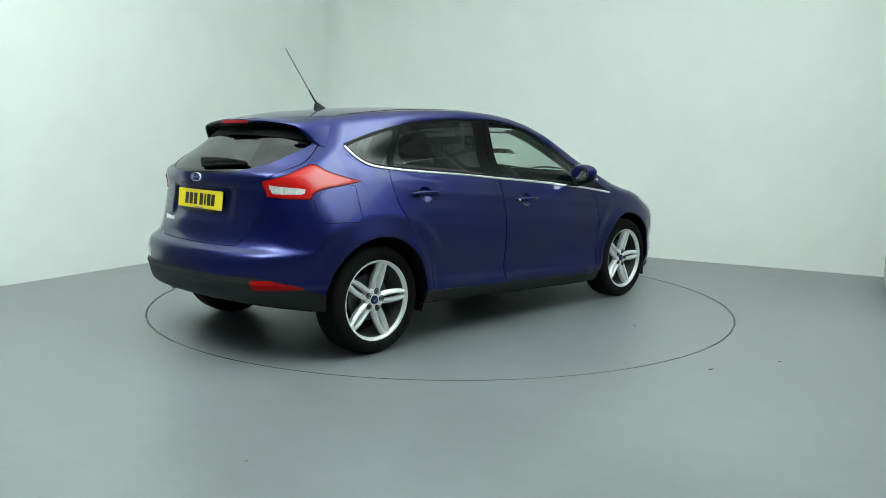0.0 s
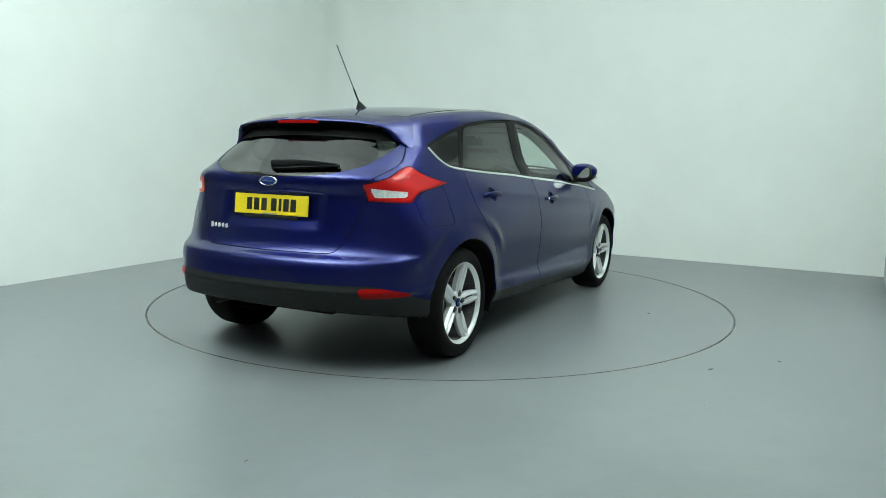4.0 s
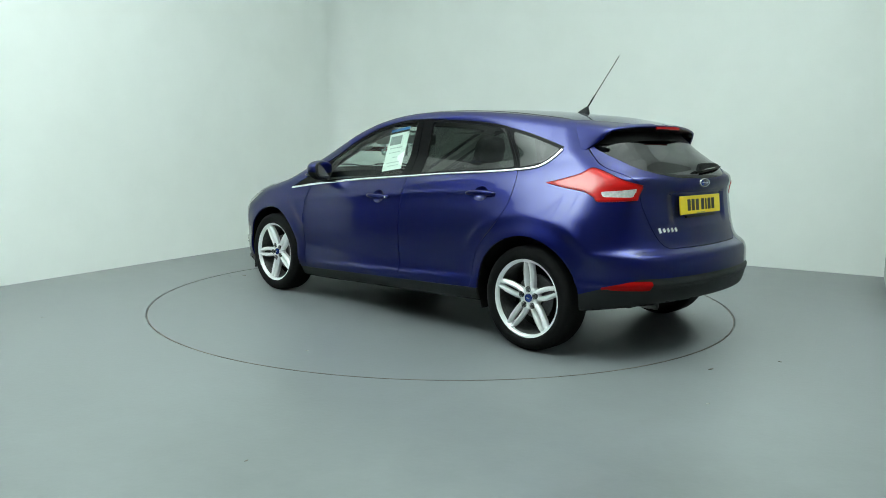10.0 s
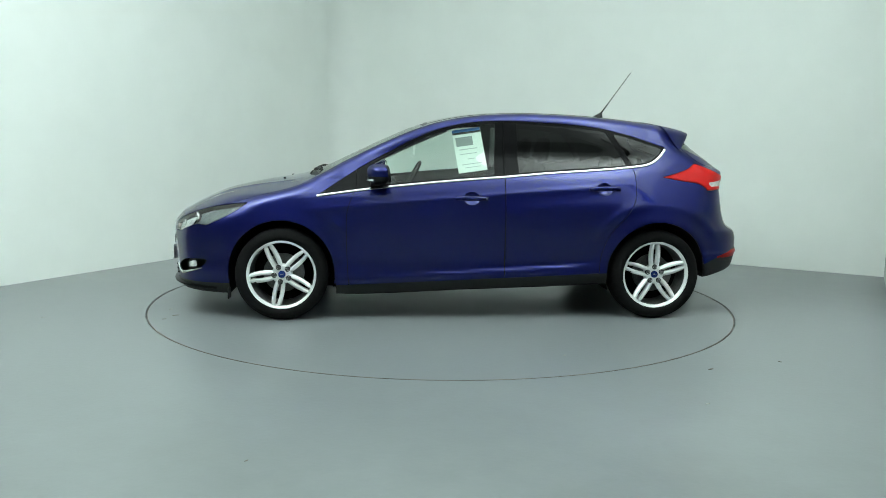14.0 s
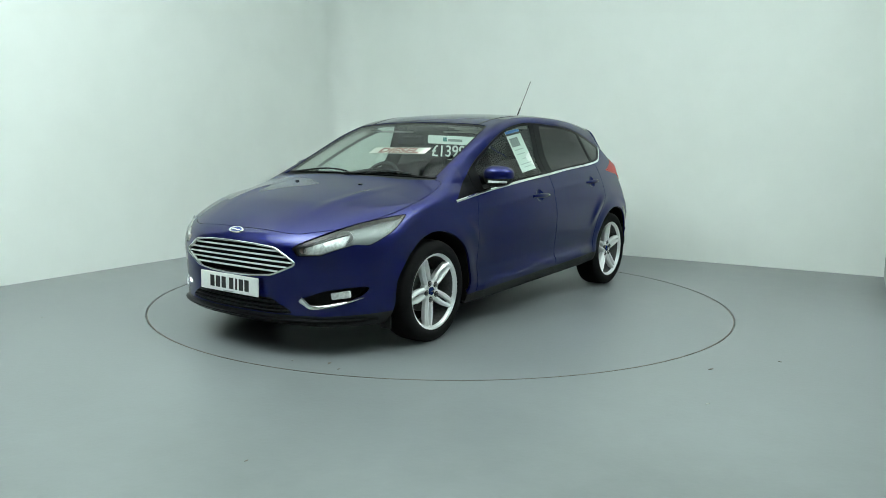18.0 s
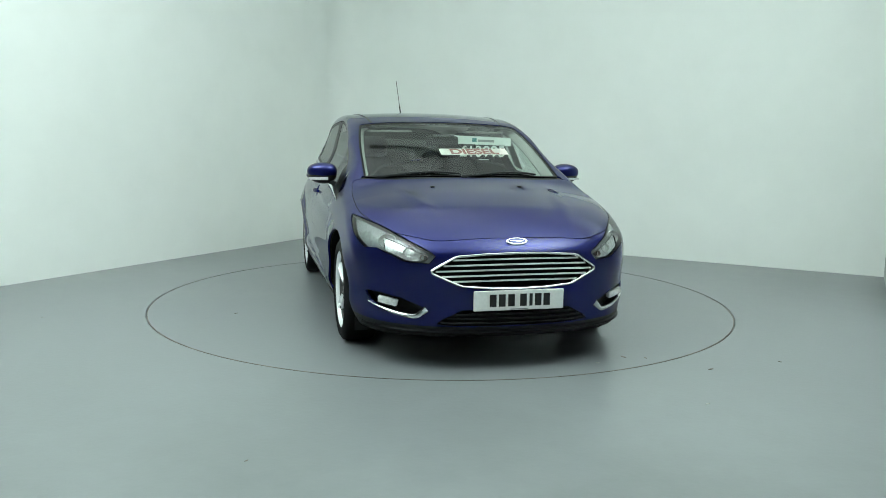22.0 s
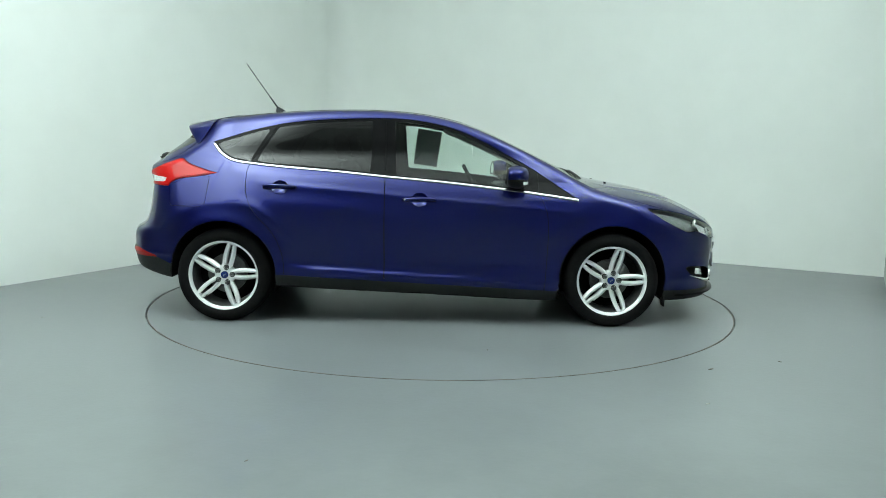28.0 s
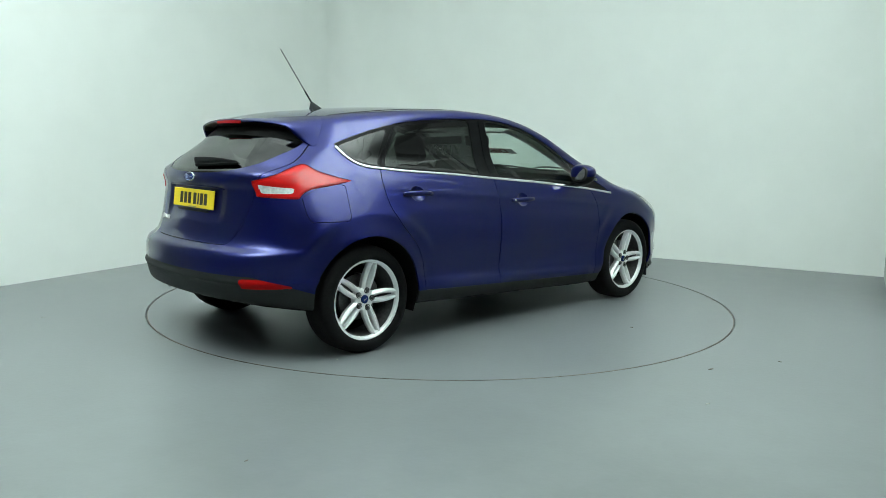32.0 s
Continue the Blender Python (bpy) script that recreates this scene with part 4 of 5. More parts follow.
# ---- front end ----
grille = new("grille")
grille.parent = car
panel("backing", LAB == "grille", UNDER, grille, inset=0.045, flange=-0.045)
bm = bmesh.new()
pts, ups = [], []
for y, z in GRILLE:
    p, n = on_front(y, z, 0.002)
    pts.append(p)
    ups.append(n)
sweep(bm, pts, [(-0.006, -0.012), (0.006, -0.012), (0.006, 0.002), (0.0025, 0.005), (-0.0025, 0.005), (-0.006, 0.002)], ups, closed=True)
part("chrome_frame", bm, CHROME, grille)
for zz, half in ((0.612, 0.365), (0.582, 0.415), (0.552, 0.455), (0.522, 0.432), (0.492, 0.362)):
    bm = bmesh.new()
    pts = [on_front(y, zz + 0.012 * (1 - (y / 0.45) ** 2) - 0.006, -0.010)[0] for y in np.linspace(-half, half, 17)]
    sweep(bm, pts, [(-0.006, -0.003), (0.005, -0.0052), (0.009, 0), (0.005, 0.0052), (-0.006, 0.003)], (0, 0, 1))
    part("slat", bm, ALLOY, grille)
intake = new("lower_intake")
intake.parent = car
panel("backing", LAB == "intake", UNDER, intake, inset=0.05, flange=-0.05)
for zz, half in ((0.312, 0.34), (0.287, 0.39), (0.264, 0.42)):
    bm = bmesh.new()
    pts = [on_front(y, zz, -0.012)[0] for y in np.linspace(-half, half, 13)]
    sweep(bm, pts, [(-0.02, -0.004), (0.006, -0.004), (0.006, 0.004), (-0.02, 0.004)], (0, 0, 1))
    part("slat", bm, BLACK, intake)

bm = bmesh.new()
rows = []
for y in np.linspace(-0.80, 0.80, 41):
    p, n = on_front(y, 0.222)
    d = Vector((n.x, n.y, 0)).normalized()
    w = 0.030 * (1 - (abs(y) / 0.84) ** 4)
    rows.append([bm.verts.new(p + d * k + Vector((0, 0, h))) for k, h in ((-0.02, -0.012), (w * 0.8, -0.014), (w, -0.009), (w, -0.003), (w * 0.85, 0.0), (-0.01, 0.008))])
for r0, r1 in zip(rows, rows[1:]):
    for j in range(6):
        bm.faces.new((r0[j], r0[(j + 1) % 6], r1[(j + 1) % 6], r1[j]))
bm.faces.new(rows[0])
bm.faces.new(rows[-1])
part("splitter", bm, GLOSSBLACK, car, "black front splitter lip")


def badge(m, parent, sx=0.062, sz=0.0245):
    b = new("badge")
    b.parent = parent
    bm = bmesh.new()
    lathe(bm, [(0.0001, 0.005), (0.8, 0.005), (0.86, 0.0035), (0.86, -0.004)], 40)
    bmesh.ops.transform(bm, matrix=m @ Matrix.Diagonal((sx, 1, sz, 1)), verts=bm.verts)
    part("field", bm, BADGE, b)
    bm = bmesh.new()
    lathe(bm, [(1.0, -0.004), (1.0, 0.003), (0.93, 0.006), (0.84, 0.006), (0.80, 0.0048)], 40)
    bmesh.ops.transform(bm, matrix=m @ Matrix.Diagonal((sx, 1, sz, 1)), verts=bm.verts)
    part("rim", bm, CHROME, b)
    bm = bmesh.new()
    pts = [(q, 0.0052, 0.10 * math.sin(q * 6)) for q in np.linspace(-0.55, 0.55, 15)]
    sweep(bm, pts, [(-0.09, -0.0008), (0.09, -0.0008), (0.09, 0.0008), (-0.09, 0.0008)], (0, 1, 0))
    bmesh.ops.transform(bm, matrix=m @ Matrix.Diagonal((sx, 1, sz, 1)), verts=bm.verts)
    part("emblem", bm, CHROME, b)


def facing(p, n, up=(0, 0, 1)):
    """A pose at p whose y axis looks along n and whose z axis is near up."""
    n = Vector(n).normalized()
    x = n.cross(Vector(up)).normalized()
    z = x.cross(n)
    m = Matrix((x, n, z)).transposed().to_4x4()
    m.translation = Vector(p)
    return m


p, n = on_front(0, 0.704, 0.002)
badge(facing(p, n), car)
p, n = on_rear(0, 1.018, 0.004)
badge(facing(p, n), gate, 0.064, 0.027)


def number_plate(m, material, label, parent):
    pl = new("number_plate")
    pl.parent = parent
    bm = bmesh.new()
    box(bm, -0.26, 0.26, -0.004, 0.003, -0.0555, 0.0555, 0.003, 1)
    bmesh.ops.transform(bm, matrix=m, verts=bm.verts)
    part("plate", bm, material, pl, label)
    # a bar for each character
    for k, cx in enumerate((-0.160, -0.110, -0.068, -0.024, 0.045, 0.098, 0.150)):
        bm = bmesh.new()
        w = 0.009 if k == 2 else 0.019
        box(bm, cx - w, cx + w, 0.003, 0.0038, -0.034, 0.034)
        bmesh.ops.transform(bm, matrix=m, verts=bm.verts)
        part("character_bar", bm, INK, pl)
    bm = bmesh.new()
    box(bm, -0.05, 0.05, 0.003, 0.0038, -0.052, -0.047)
    bmesh.ops.transform(bm, matrix=m, verts=bm.verts)
    part("maker_bar", bm, PRINT_GREY, pl)


number_plate(facing((2.203, 0, 0.392), (1, 0, 0.01)), PLATE_W, "white reflective front plate", car)
number_plate(facing((-1.970, 0, 0.8875), (-1, 0, 0.11)), PLATE_Y, "yellow reflective rear plate", gate)
bm = bmesh.new()
box(bm, -0.19, 0.19, -0.012, 0.006, -0.010, 0.006, 0.003)
bmesh.ops.transform(bm, matrix=facing((-1.976, 0, 0.822), (-1, 0, 0.1)), verts=bm.verts)
part("plate_holder", bm, BLACK, gate)
bm = bmesh.new()
# overhanging grip above the plate
pts = [on_rear(y, 0.972 - 0.012 * (abs(y) / 0.33) ** 4, 0.004)[0] for y in np.linspace(-0.34, 0.34, 15)]
sweep(bm, pts, [(-0.006, -0.003), (0.004, -0.003), (0.002, 0.002), (-0.002, 0.002)], (0, 0, 1))
part("grip_strip", bm, PAINT, gate)
# model badge as plain slanted chrome strokes
for k in range(5):
    p, n = on_rear(0.452 - 0.034 * k, 0.752, 0.002)
    m = facing(p, n)
    bm = bmesh.new()
    h = 0.014 if k == 0 else 0.010
    sweep(bm, [(-0.005, 0, -h), (0.005, 0, h)], [(-0.0085, -0.003), (0.0085, -0.003), (0.0085, 0.002), (-0.0085, 0.002)], (0, 1, 0))
    bmesh.ops.transform(bm, matrix=m, verts=bm.verts)
    part("badge_stroke", bm, ALLOY, gate)

# ---- tail ----
spoiler = new("roof_spoiler")
spoiler.parent = gate


def roof_at(x, q):
    """The roof's own surface, carried on rearwards, met at x by a ray that leans q from upright."""
    lo, hi = 0.0, 0.9
    for _ in range(30):
        k = (lo + hi) / 2
        y, z = k * math.sin(q), 1.13 + k * math.cos(q)
        f = smax(abs(y) - side_y(np.float64(x), np.float64(z)), z - (TOP(x) - CROWN(x) * y * y), 0.05)
        lo, hi = (lo, k) if f > 0 else (k, hi)
    return Vector((x, lo * math.sin(q), 1.13 + lo * math.cos(q)))


def skin_at(x, q):
    lo, hi = 0.0, 0.9
    for _ in range(24):
        k = (lo + hi) / 2
        lo, hi = (lo, k) if body(np.float64(x), k * math.sin(q), 1.13 + k * math.cos(q)) > 0 else (k, hi)
    return Vector((x, lo * math.sin(q), 1.13 + lo * math.cos(q)))


QS = np.radians(np.linspace(-83, 83, 49))
blade, edge = [], []
bm = bmesh.new()
for q in QS:
    s = abs(q) / QS[-1]
    x0, xt = -1.33 - 0.20 * s ** 3, -1.725 + 0.04 * s ** 2 + 0.135 * s ** 5
    out = Vector((0, math.sin(q), math.cos(q)))
    row = []
    for k in np.linspace(0, 1, 7):
        xx = x0 + (xt - x0) * k
        p = roof_at(xx, q).lerp(skin_at(xx, q), s ** 8) + out * (0.0045 + 0.006 * math.sin(math.pi * k) * (1 - s))
        row.append(bm.verts.new(p))
    row.append(bm.verts.new(p + Vector((-0.004, 0, 0)) - out * 0.008))
    row.append(bm.verts.new(p - out * 0.020))
    edge.append(p - out * 0.020)
    row.insert(0, bm.verts.new(row[0].co - out * 0.012))
    blade.append(row)
for r0, r1 in zip(blade, blade[1:]):
    for a, b, e, g in zip(r0, r0[1:], r1[1:], r1):
        bm.faces.new((a, b, e, g))
part("blade", bm, PAINT, spoiler, sharp=50)
bm = bmesh.new()
rows = []
for q, p in zip(QS, edge):
    s = abs(q) / QS[-1]
    if s > 0.9:
        continue
    zt = min(1.315, p.z - 0.018 * (1 - s * s))
    yt = math.copysign(min(abs(p.y) * (0.985 - 0.075 * s ** 2), 0.555), p.y)
    g = on_rear(yt, zt, 0.003)[0]
    a = p + Vector((0.022 * (1 - s), 0, -0.012 * (1 - s)))
    rows.append([bm.verts.new(p)] + [bm.verts.new(a.lerp(g, k)) for k in (0.15, 0.5, 1.0)])
for r0, r1 in zip(rows, rows[1:]):
    for a, b, e, g in zip(r0, r0[1:], r1[1:], r1):
        bm.faces.new((a, b, e, g))
part("underside", bm, BLACK, spoiler, "black spoiler underside")
bm = bmesh.new()
pts = []
for y in np.linspace(-0.145, 0.145, 9):
    p = roof_at(-1.7255, math.atan2(y, float(TOP(-1.72)) - 1.13))
    pts.append(p + Vector((-0.001, 0, -0.010)))
sweep(bm, pts, [(-0.004, -0.0085), (0.004, -0.0085), (0.004, 0.0075), (-0.004, 0.0075)], (0, 0, 1))
part("brake_light", bm, DARKRED, spoiler, "red high-level brake light")

wiper = new("rear_wiper")
wiper.parent = gate
bm = bmesh.new()
pts, ups = [], []
for k in np.linspace(0, 1, 9):
    p, n = on_rear(0.01 - 0.40 * k, 1.093 + 0.012 * math.sin(k * 2.2), 0.010 + 0.012 * math.sin(math.pi * min(1, 0.25 + k * 0.75)))
    pts.append(p)
    ups.append(n)
rings = []
for i, (p, n) in enumerate(zip(pts, ups)):
    k = i / 8
    w, h = 0.024 - 0.016 * k, 0.014 - 0.008 * k
    zax = Vector((0, 0, 1))
    rings.append([bm.verts.new(p + zax * w * math.cos(q) + n * h * math.sin(q)) for q in np.linspace(0, 2 * math.pi, 9)[:-1]])
for r0, r1 in zip(rings, rings[1:]):
    for j in range(8):
        bm.faces.new((r0[j], r0[(j + 1) % 8], r1[(j + 1) % 8], r1[j]))
bm.faces.new(rings[0])
bm.faces.new(rings[-1])
part("arm", bm, BLACK, wiper, sharp=60)
bm = bmesh.new()
sweep(bm, [on_rear(-0.02 - 0.385 * k, 1.076 + 0.022 * k, 0.010)[0] for k in np.linspace(0, 1, 9)], [(-0.006, -0.006), (0.006, -0.006), (0.003, 0.008), (-0.003, 0.008)], (-0.7, 0, 0.7))
part("blade", bm, RUBBER, wiper)

aerial = new("aerial")
aerial.parent = car
bm = bmesh.new()
rows = []
for k in np.linspace(0, 1, 8):
    rows.append([bm.verts.new((-1.085 - 0.035 * k + (0.042 * (1 - k) ** 0.8 + 0.006) * math.cos(q) * 1.15, (0.024 * (1 - k) ** 1.2 + 0.006) * math.sin(q), 1.442 + 0.048 * k)) for q in np.linspace(0, 2 * math.pi, 17)[:-1]])
for r0, r1 in zip(rows, rows[1:]):
    for j in range(16):
        bm.faces.new((r0[j], r0[(j + 1) % 16], r1[(j + 1) % 16], r1[j]))
bm.faces.new(rows[-1])
part("foot", bm, BLACK, aerial, sharp=60)
bm = bmesh.new()
A0, A1 = Vector((-1.117, 0, 1.478)), Vector((-1.354, 0, 1.812))
sweep(bm, [A0, A0.lerp(A1, 0.25)], circle(0.0052, 8), (1, 0, 0))
part("grip", bm, RUBBER, aerial)
bm = bmesh.new()
sweep(bm, [A0.lerp(A1, 0.25), A1], circle(0.0026, 8), (1, 0, 0))
part("mast", bm, RUBBER, aerial)
bm = bmesh.new()
lathe(bm, [(0.019, 0.1), (0.021, 0.0), (0.021, -0.01), (0.017, -0.01), (0.017, 0.1)], 20)
bmesh.ops.transform(bm, matrix=Matrix.Translation((-1.94, 0.43, 0.305)) @ pose(0, 0, 0, 0, 12, -90), verts=bm.verts)
part("exhaust_tip", bm, STEEL, car)
bm = bmesh.new()
box(bm, -1.78, -1.35, -0.28, 0.42, 0.25, 0.38, 0.05)
part("silencer", bm, UNDER, car)
bm = bmesh.new()
bar(bm, (-1.32, -0.75, 0.26), (-1.32, 0.75, 0.26), 0.10, 0.09)
part("rear_axle", bm, UNDER, car)

# ---- front wipers and washers ----
for y0, y1, nm in ((-0.05, -0.62, "left"), (0.50, -0.02, "right")):
    wp = new("front_wiper")
    wp.parent = car
    for what, off_, w in (("arm", 0.014, 0.008), ("blade", 0.006, 0.006)):
        bm = bmesh.new()
        pts = []
        for k in np.linspace(0, 1, 9):
            y = y0 + (y1 - y0) * k
            x = 1.155 - 0.14 * y * y - 0.050 * math.sin(math.pi * min(1, 0.15 + k)) - (0.012 if what == "blade" else 0)
            pts.append(on_top(x, y, off_ - 0.004 * k)[0])
        sweep(bm, pts, [(-w, -0.004), (w, -0.004), (w * 0.5, 0.003), (-w * 0.5, 0.003)], (0.4, 0, 0.9))
        part(what, bm, RUBBER if what == "blade" else BLACK, wp)
bm = bmesh.new()
lathe(bm, [(0.0005, 0.02), (0.014, 0.018), (0.022, 0.008), (0.024, 0)], 16)
p, n = on_top(1.15, -0.02, -0.006)
bmesh.ops.transform(bm, matrix=Matrix.Translation(p) @ n.to_track_quat("Y", "Z").to_matrix().to_4x4(), verts=bm.verts)
part("wiper_spindle", bm, BLACK, car)
for y in (-0.29, 0.29):
    p, n = on_top(1.36, y, 0.002)
    bm = bmesh.new()
    box(bm, -0.012, 0.012, -0.006, 0.006, -0.009, 0.009, 0.003)
    bmesh.ops.transform(bm, matrix=facing(p, n, (1, 0, 0)), verts=bm.verts)
    part("washer_jet", bm, BLACK, car)


# ---- wheels ----
def wheel():
    w = new("wheel")
    bm = bmesh.new()
    prof = [(0.230, -0.085), (0.240, -0.100), (0.266, -0.108), (0.290, -0.104), (0.312, -0.090), (0.3195, -0.070), (0.321, -0.035), (0.3215, 0.0)]
    prof = prof + [(r, -a) for r, a in prof[-2::-1]]
    lathe(bm, prof, 72)
    part("tyre", bm, RUBBER, w, sharp=40)
    bm = bmesh.new()
    lathe(bm, [(0.2405, 0.082), (0.2425, 0.092), (0.240, 0.0985), (0.232, 0.0975), (0.2225, 0.088), (0.2195, 0.074)], 72)
    part("rim", bm, ALLOY, w, sharp=50)
    bm = bmesh.new()
    lathe(bm, [(0.2195, 0.075), (0.214, 0.02), (0.208, -0.09)], 72)
    part("barrel", bm, BARREL, w, sharp=50)
    bm = bmesh.new()
    lathe(bm, [(0.0005, 0.066), (0.030, 0.066), (0.045, 0.070), (0.063, 0.068), (0.070, 0.060), (0.072, 0.03), (0.0005, 0.03)], 40)
    part("hub", bm, ALLOY, w, sharp=45)
    for k in range(5):
        a = 2 * math.pi * k / 5
        ca, sa = math.cos(a), math.sin(a)
        # one closed loop round the slot of a split spoke
        rail = [(0.048, 0.0165), (0.075, 0.0210), (0.105, 0.0245), (0.140, 0.0258), (0.175, 0.0240), (0.203, 0.0200), (0.226, 0.0165)]
        loop = [(r, t) for r, t in rail] + [(r, -t) for r, t in rail[::-1]]
        bm = bmesh.new()
        rings = []
        n = len(loop)
        for i, (r, t) in enumerate(loop):
            q0, q1 = loop[(i - 1) % n], loop[(i + 1) % n]
            d = Vector((q1[0] - q0[0], q1[1] - q0[1])).normalized()
            s = Vector((d.y, -d.x))
            dep = 0.070 + 0.020 * min(1, max(0, (r - 0.05) / 0.165)) ** 1.3
            wd = 0.0162 - 0.002 * (r - 0.05) / 0.17
            row = []
            for u, dz in ((wd * 0.9, -0.040), (wd, -0.009), (wd * 0.55, 0.0), (-wd * 0.15, 0.001), (-wd, -0.012), (-wd * 0.8, -0.040)):
                rr, tt = r + s.x * u, t + s.y * u
                row.append(bm.verts.new((rr * ca - tt * sa, dep + dz, rr * sa + tt * ca)))
            rings.append(row)
        for i in range(n):
            r0, r1 = rings[i], rings[(i + 1) % n]
            for j in range(6):
                bm.faces.new((r0[j], r0[(j + 1) % 6], r1[(j + 1) % 6], r1[j]))
        part("spoke", bm, ALLOY, w, sharp=45)
        bm = bmesh.new()
        lathe(bm, [(0.0005, 0.012), (0.007, 0.011), (0.0085, 0.007), (0.0095, 0.0), (0.0145, 0.001), (0.0145, -0.006)], 12)
        bmesh.ops.translate(bm, vec=(0.0535 * ca, 0.070, 0.0535 * sa), verts=bm.verts)
        part("wheel_nut", bm, STEEL, w)
        bm = bmesh.new()
        lathe(bm, [(0.0146, 0.003), (0.0185, 0.0025), (0.0185, -0.004)], 16)
        bmesh.ops.translate(bm, vec=(0.0535 * ca, 0.0705, 0.0535 * sa), verts=bm.verts)
        part("nut_socket", bm, INK, w)
    bm = bmesh.new()
    lathe(bm, [(0.0005, 0.076), (0.020, 0.0755), (0.025, 0.073), (0.026, 0.064)], 32)
    part("centre_cap", bm, BADGE, w, "dark blue centre cap")
    bm = bmesh.new()
    pts = [(q, 0.0765, 0.003 * math.sin(q * 420)) for q in np.linspace(-0.012, 0.012, 9)]
    sweep(bm, pts, [(-0.0016, -0.0006), (0.0016, -0.0006), (0.0016, 0.0006), (-0.0016, 0.0006)], (0, 1, 0))
    part("cap_emblem", bm, CHROME, w)
    bm = bmesh.new()
    lathe(bm, [(0.0005, 0.012), (0.062, 0.012), (0.066, -0.004), (0.134, -0.004), (0.136, -0.006), (0.136, -0.024), (0.0005, -0.024)], 48)
    part("brake_disc", bm, STEEL, w)
    bm = bmesh.new()
    lathe(bm, [(0.0005, -0.045), (0.20, -0.050), (0.206, -0.09)], 40)
    part("back_plate", bm, UNDER, w)
    bm = bmesh.new()
    rows = []
    for q in np.linspace(2.3, 3.6, 9):
        rows.append([bm.verts.new((r * math.cos(q), y, r * math.sin(q))) for r, y in ((0.085, 0.014), (0.146, 0.014), (0.146, -0.04), (0.085, -0.04))])
    for r0, r1 in zip(rows, rows[1:]):
        for j in range(4):
            bm.faces.new((r0[j], r0[(j + 1) % 4], r1[(j + 1) % 4], r1[j]))
    bm.faces.new(rows[0])
    bm.faces.new(rows[-1])
    part("caliper", bm, STEEL, w)
    bm = bmesh.new()
    sweep(bm, [(0.195, 0.078, -0.035), (0.178, 0.083, -0.032)], circle(0.0035, 8), (0, 0, 1))
    part("valve", bm, INK, w)
    return w


first = wheel()
first.parent = car
first.matrix_basis = pose(WB, 0.782, HUB, 0, 7, 0)
for x, y, turn, phase in ((-WB, 0.777, 0, -17), (WB, -0.772, 180, 39), (-WB, -0.767, 180, 39)):
    copy_thing(first, pose(x, y, HUB, 0, 0, turn) @ pose(0, 0, 0, 0, phase, 0))


# ---- cabin ----
def pad(name, rings_, material, parent, n=24, e=3.4):
    """A stuffed body lofted through rounded-rectangle rings (centre, half width along y, half depth, tilt in degrees)."""
    bm = bmesh.new()
    rows = []
    for (cx, cy, cz), hw, hd, tilt in rings_:
        row = []
        for q in np.linspace(0, 2 * math.pi, n + 1)[:-1]:
            cy_ = math.copysign(abs(math.cos(q)) ** (2 / e), math.cos(q)) * hw
            dx = math.copysign(abs(math.sin(q)) ** (2 / e), math.sin(q)) * hd
            row.append(bm.verts.new((cx + dx * math.cos(radians(tilt)), cy + cy_, cz + dx * math.sin(radians(tilt)))))
        rows.append(row)
    for r0, r1 in zip(rows, rows[1:]):
        for j in range(n):
            bm.faces.new((r0[j], r0[(j + 1) % n], r1[(j + 1) % n], r1[j]))
    bm.faces.new(rows[0][::-1])
    bm.faces.new(rows[-1])
    return part(name, bm, material, parent, sharp=60)


def front_seat(y):
    s = new("front_seat")
    s.parent = car
    pad("cushion", [((0.16, y, 0.42), 0.20, 0.07, 80), ((0.13, y, 0.43), 0.24, 0.085, 82), ((-0.10, y, 0.42), 0.245, 0.085, 85), ((-0.36, y, 0.40), 0.23, 0.08, 85), ((-0.40, y, 0.40), 0.19, 0.06, 85)], CLOTH, s)
    pad("backrest", [((-0.33, y, 0.42), 0.22, 0.07, 15), ((-0.37, y, 0.55), 0.245, 0.085, 15), ((-0.44, y, 0.80), 0.24, 0.08, 18), ((-0.515, y, 1.02), 0.205, 0.065, 20), ((-0.54, y, 1.08), 0.16, 0.05, 20), ((-0.545, y, 1.095), 0.12, 0.03, 20)], CLOTH, s)
    pad("headrest", [((-0.555, y, 1.115), 0.11, 0.03, 15), ((-0.56, y, 1.13), 0.135, 0.045, 15), ((-0.58, y, 1.22), 0.135, 0.045, 15), ((-0.59, y, 1.27), 0.11, 0.035, 15), ((-0.592, y, 1.28), 0.08, 0.02, 15)], CLOTH, s)
    for q in (-0.05, 0.05):
        bm = bmesh.new()
        sweep(bm, [(-0.54, y + q, 1.06), (-0.558, y + q, 1.14)], circle(0.007, 8), (1, 0, 0))
        part("headrest_post", bm, CHROME, s)


front_seat(0.36)
front_seat(-0.36)
rear = new("rear_seat")
rear.parent = car
pad("bench", [((-0.62, 0, 0.45), 0.60, 0.07, 80), ((-0.66, 0, 0.46), 0.64, 0.085, 82), ((-1.05, 0, 0.45), 0.64, 0.085, 85), ((-1.15, 0, 0.44), 0.58, 0.07, 85)], CLOTH, rear, 32, 5)
pad("backrest", [((-1.12, 0, 0.46), 0.60, 0.06, 15), ((-1.16, 0, 0.60), 0.62, 0.08, 15), ((-1.26, 0, 0.92), 0.60, 0.075, 18), ((-1.29, 0, 1.01), 0.56, 0.05, 20), ((-1.295, 0, 1.025), 0.52, 0.03, 20)], CLOTH, rear, 32, 5)
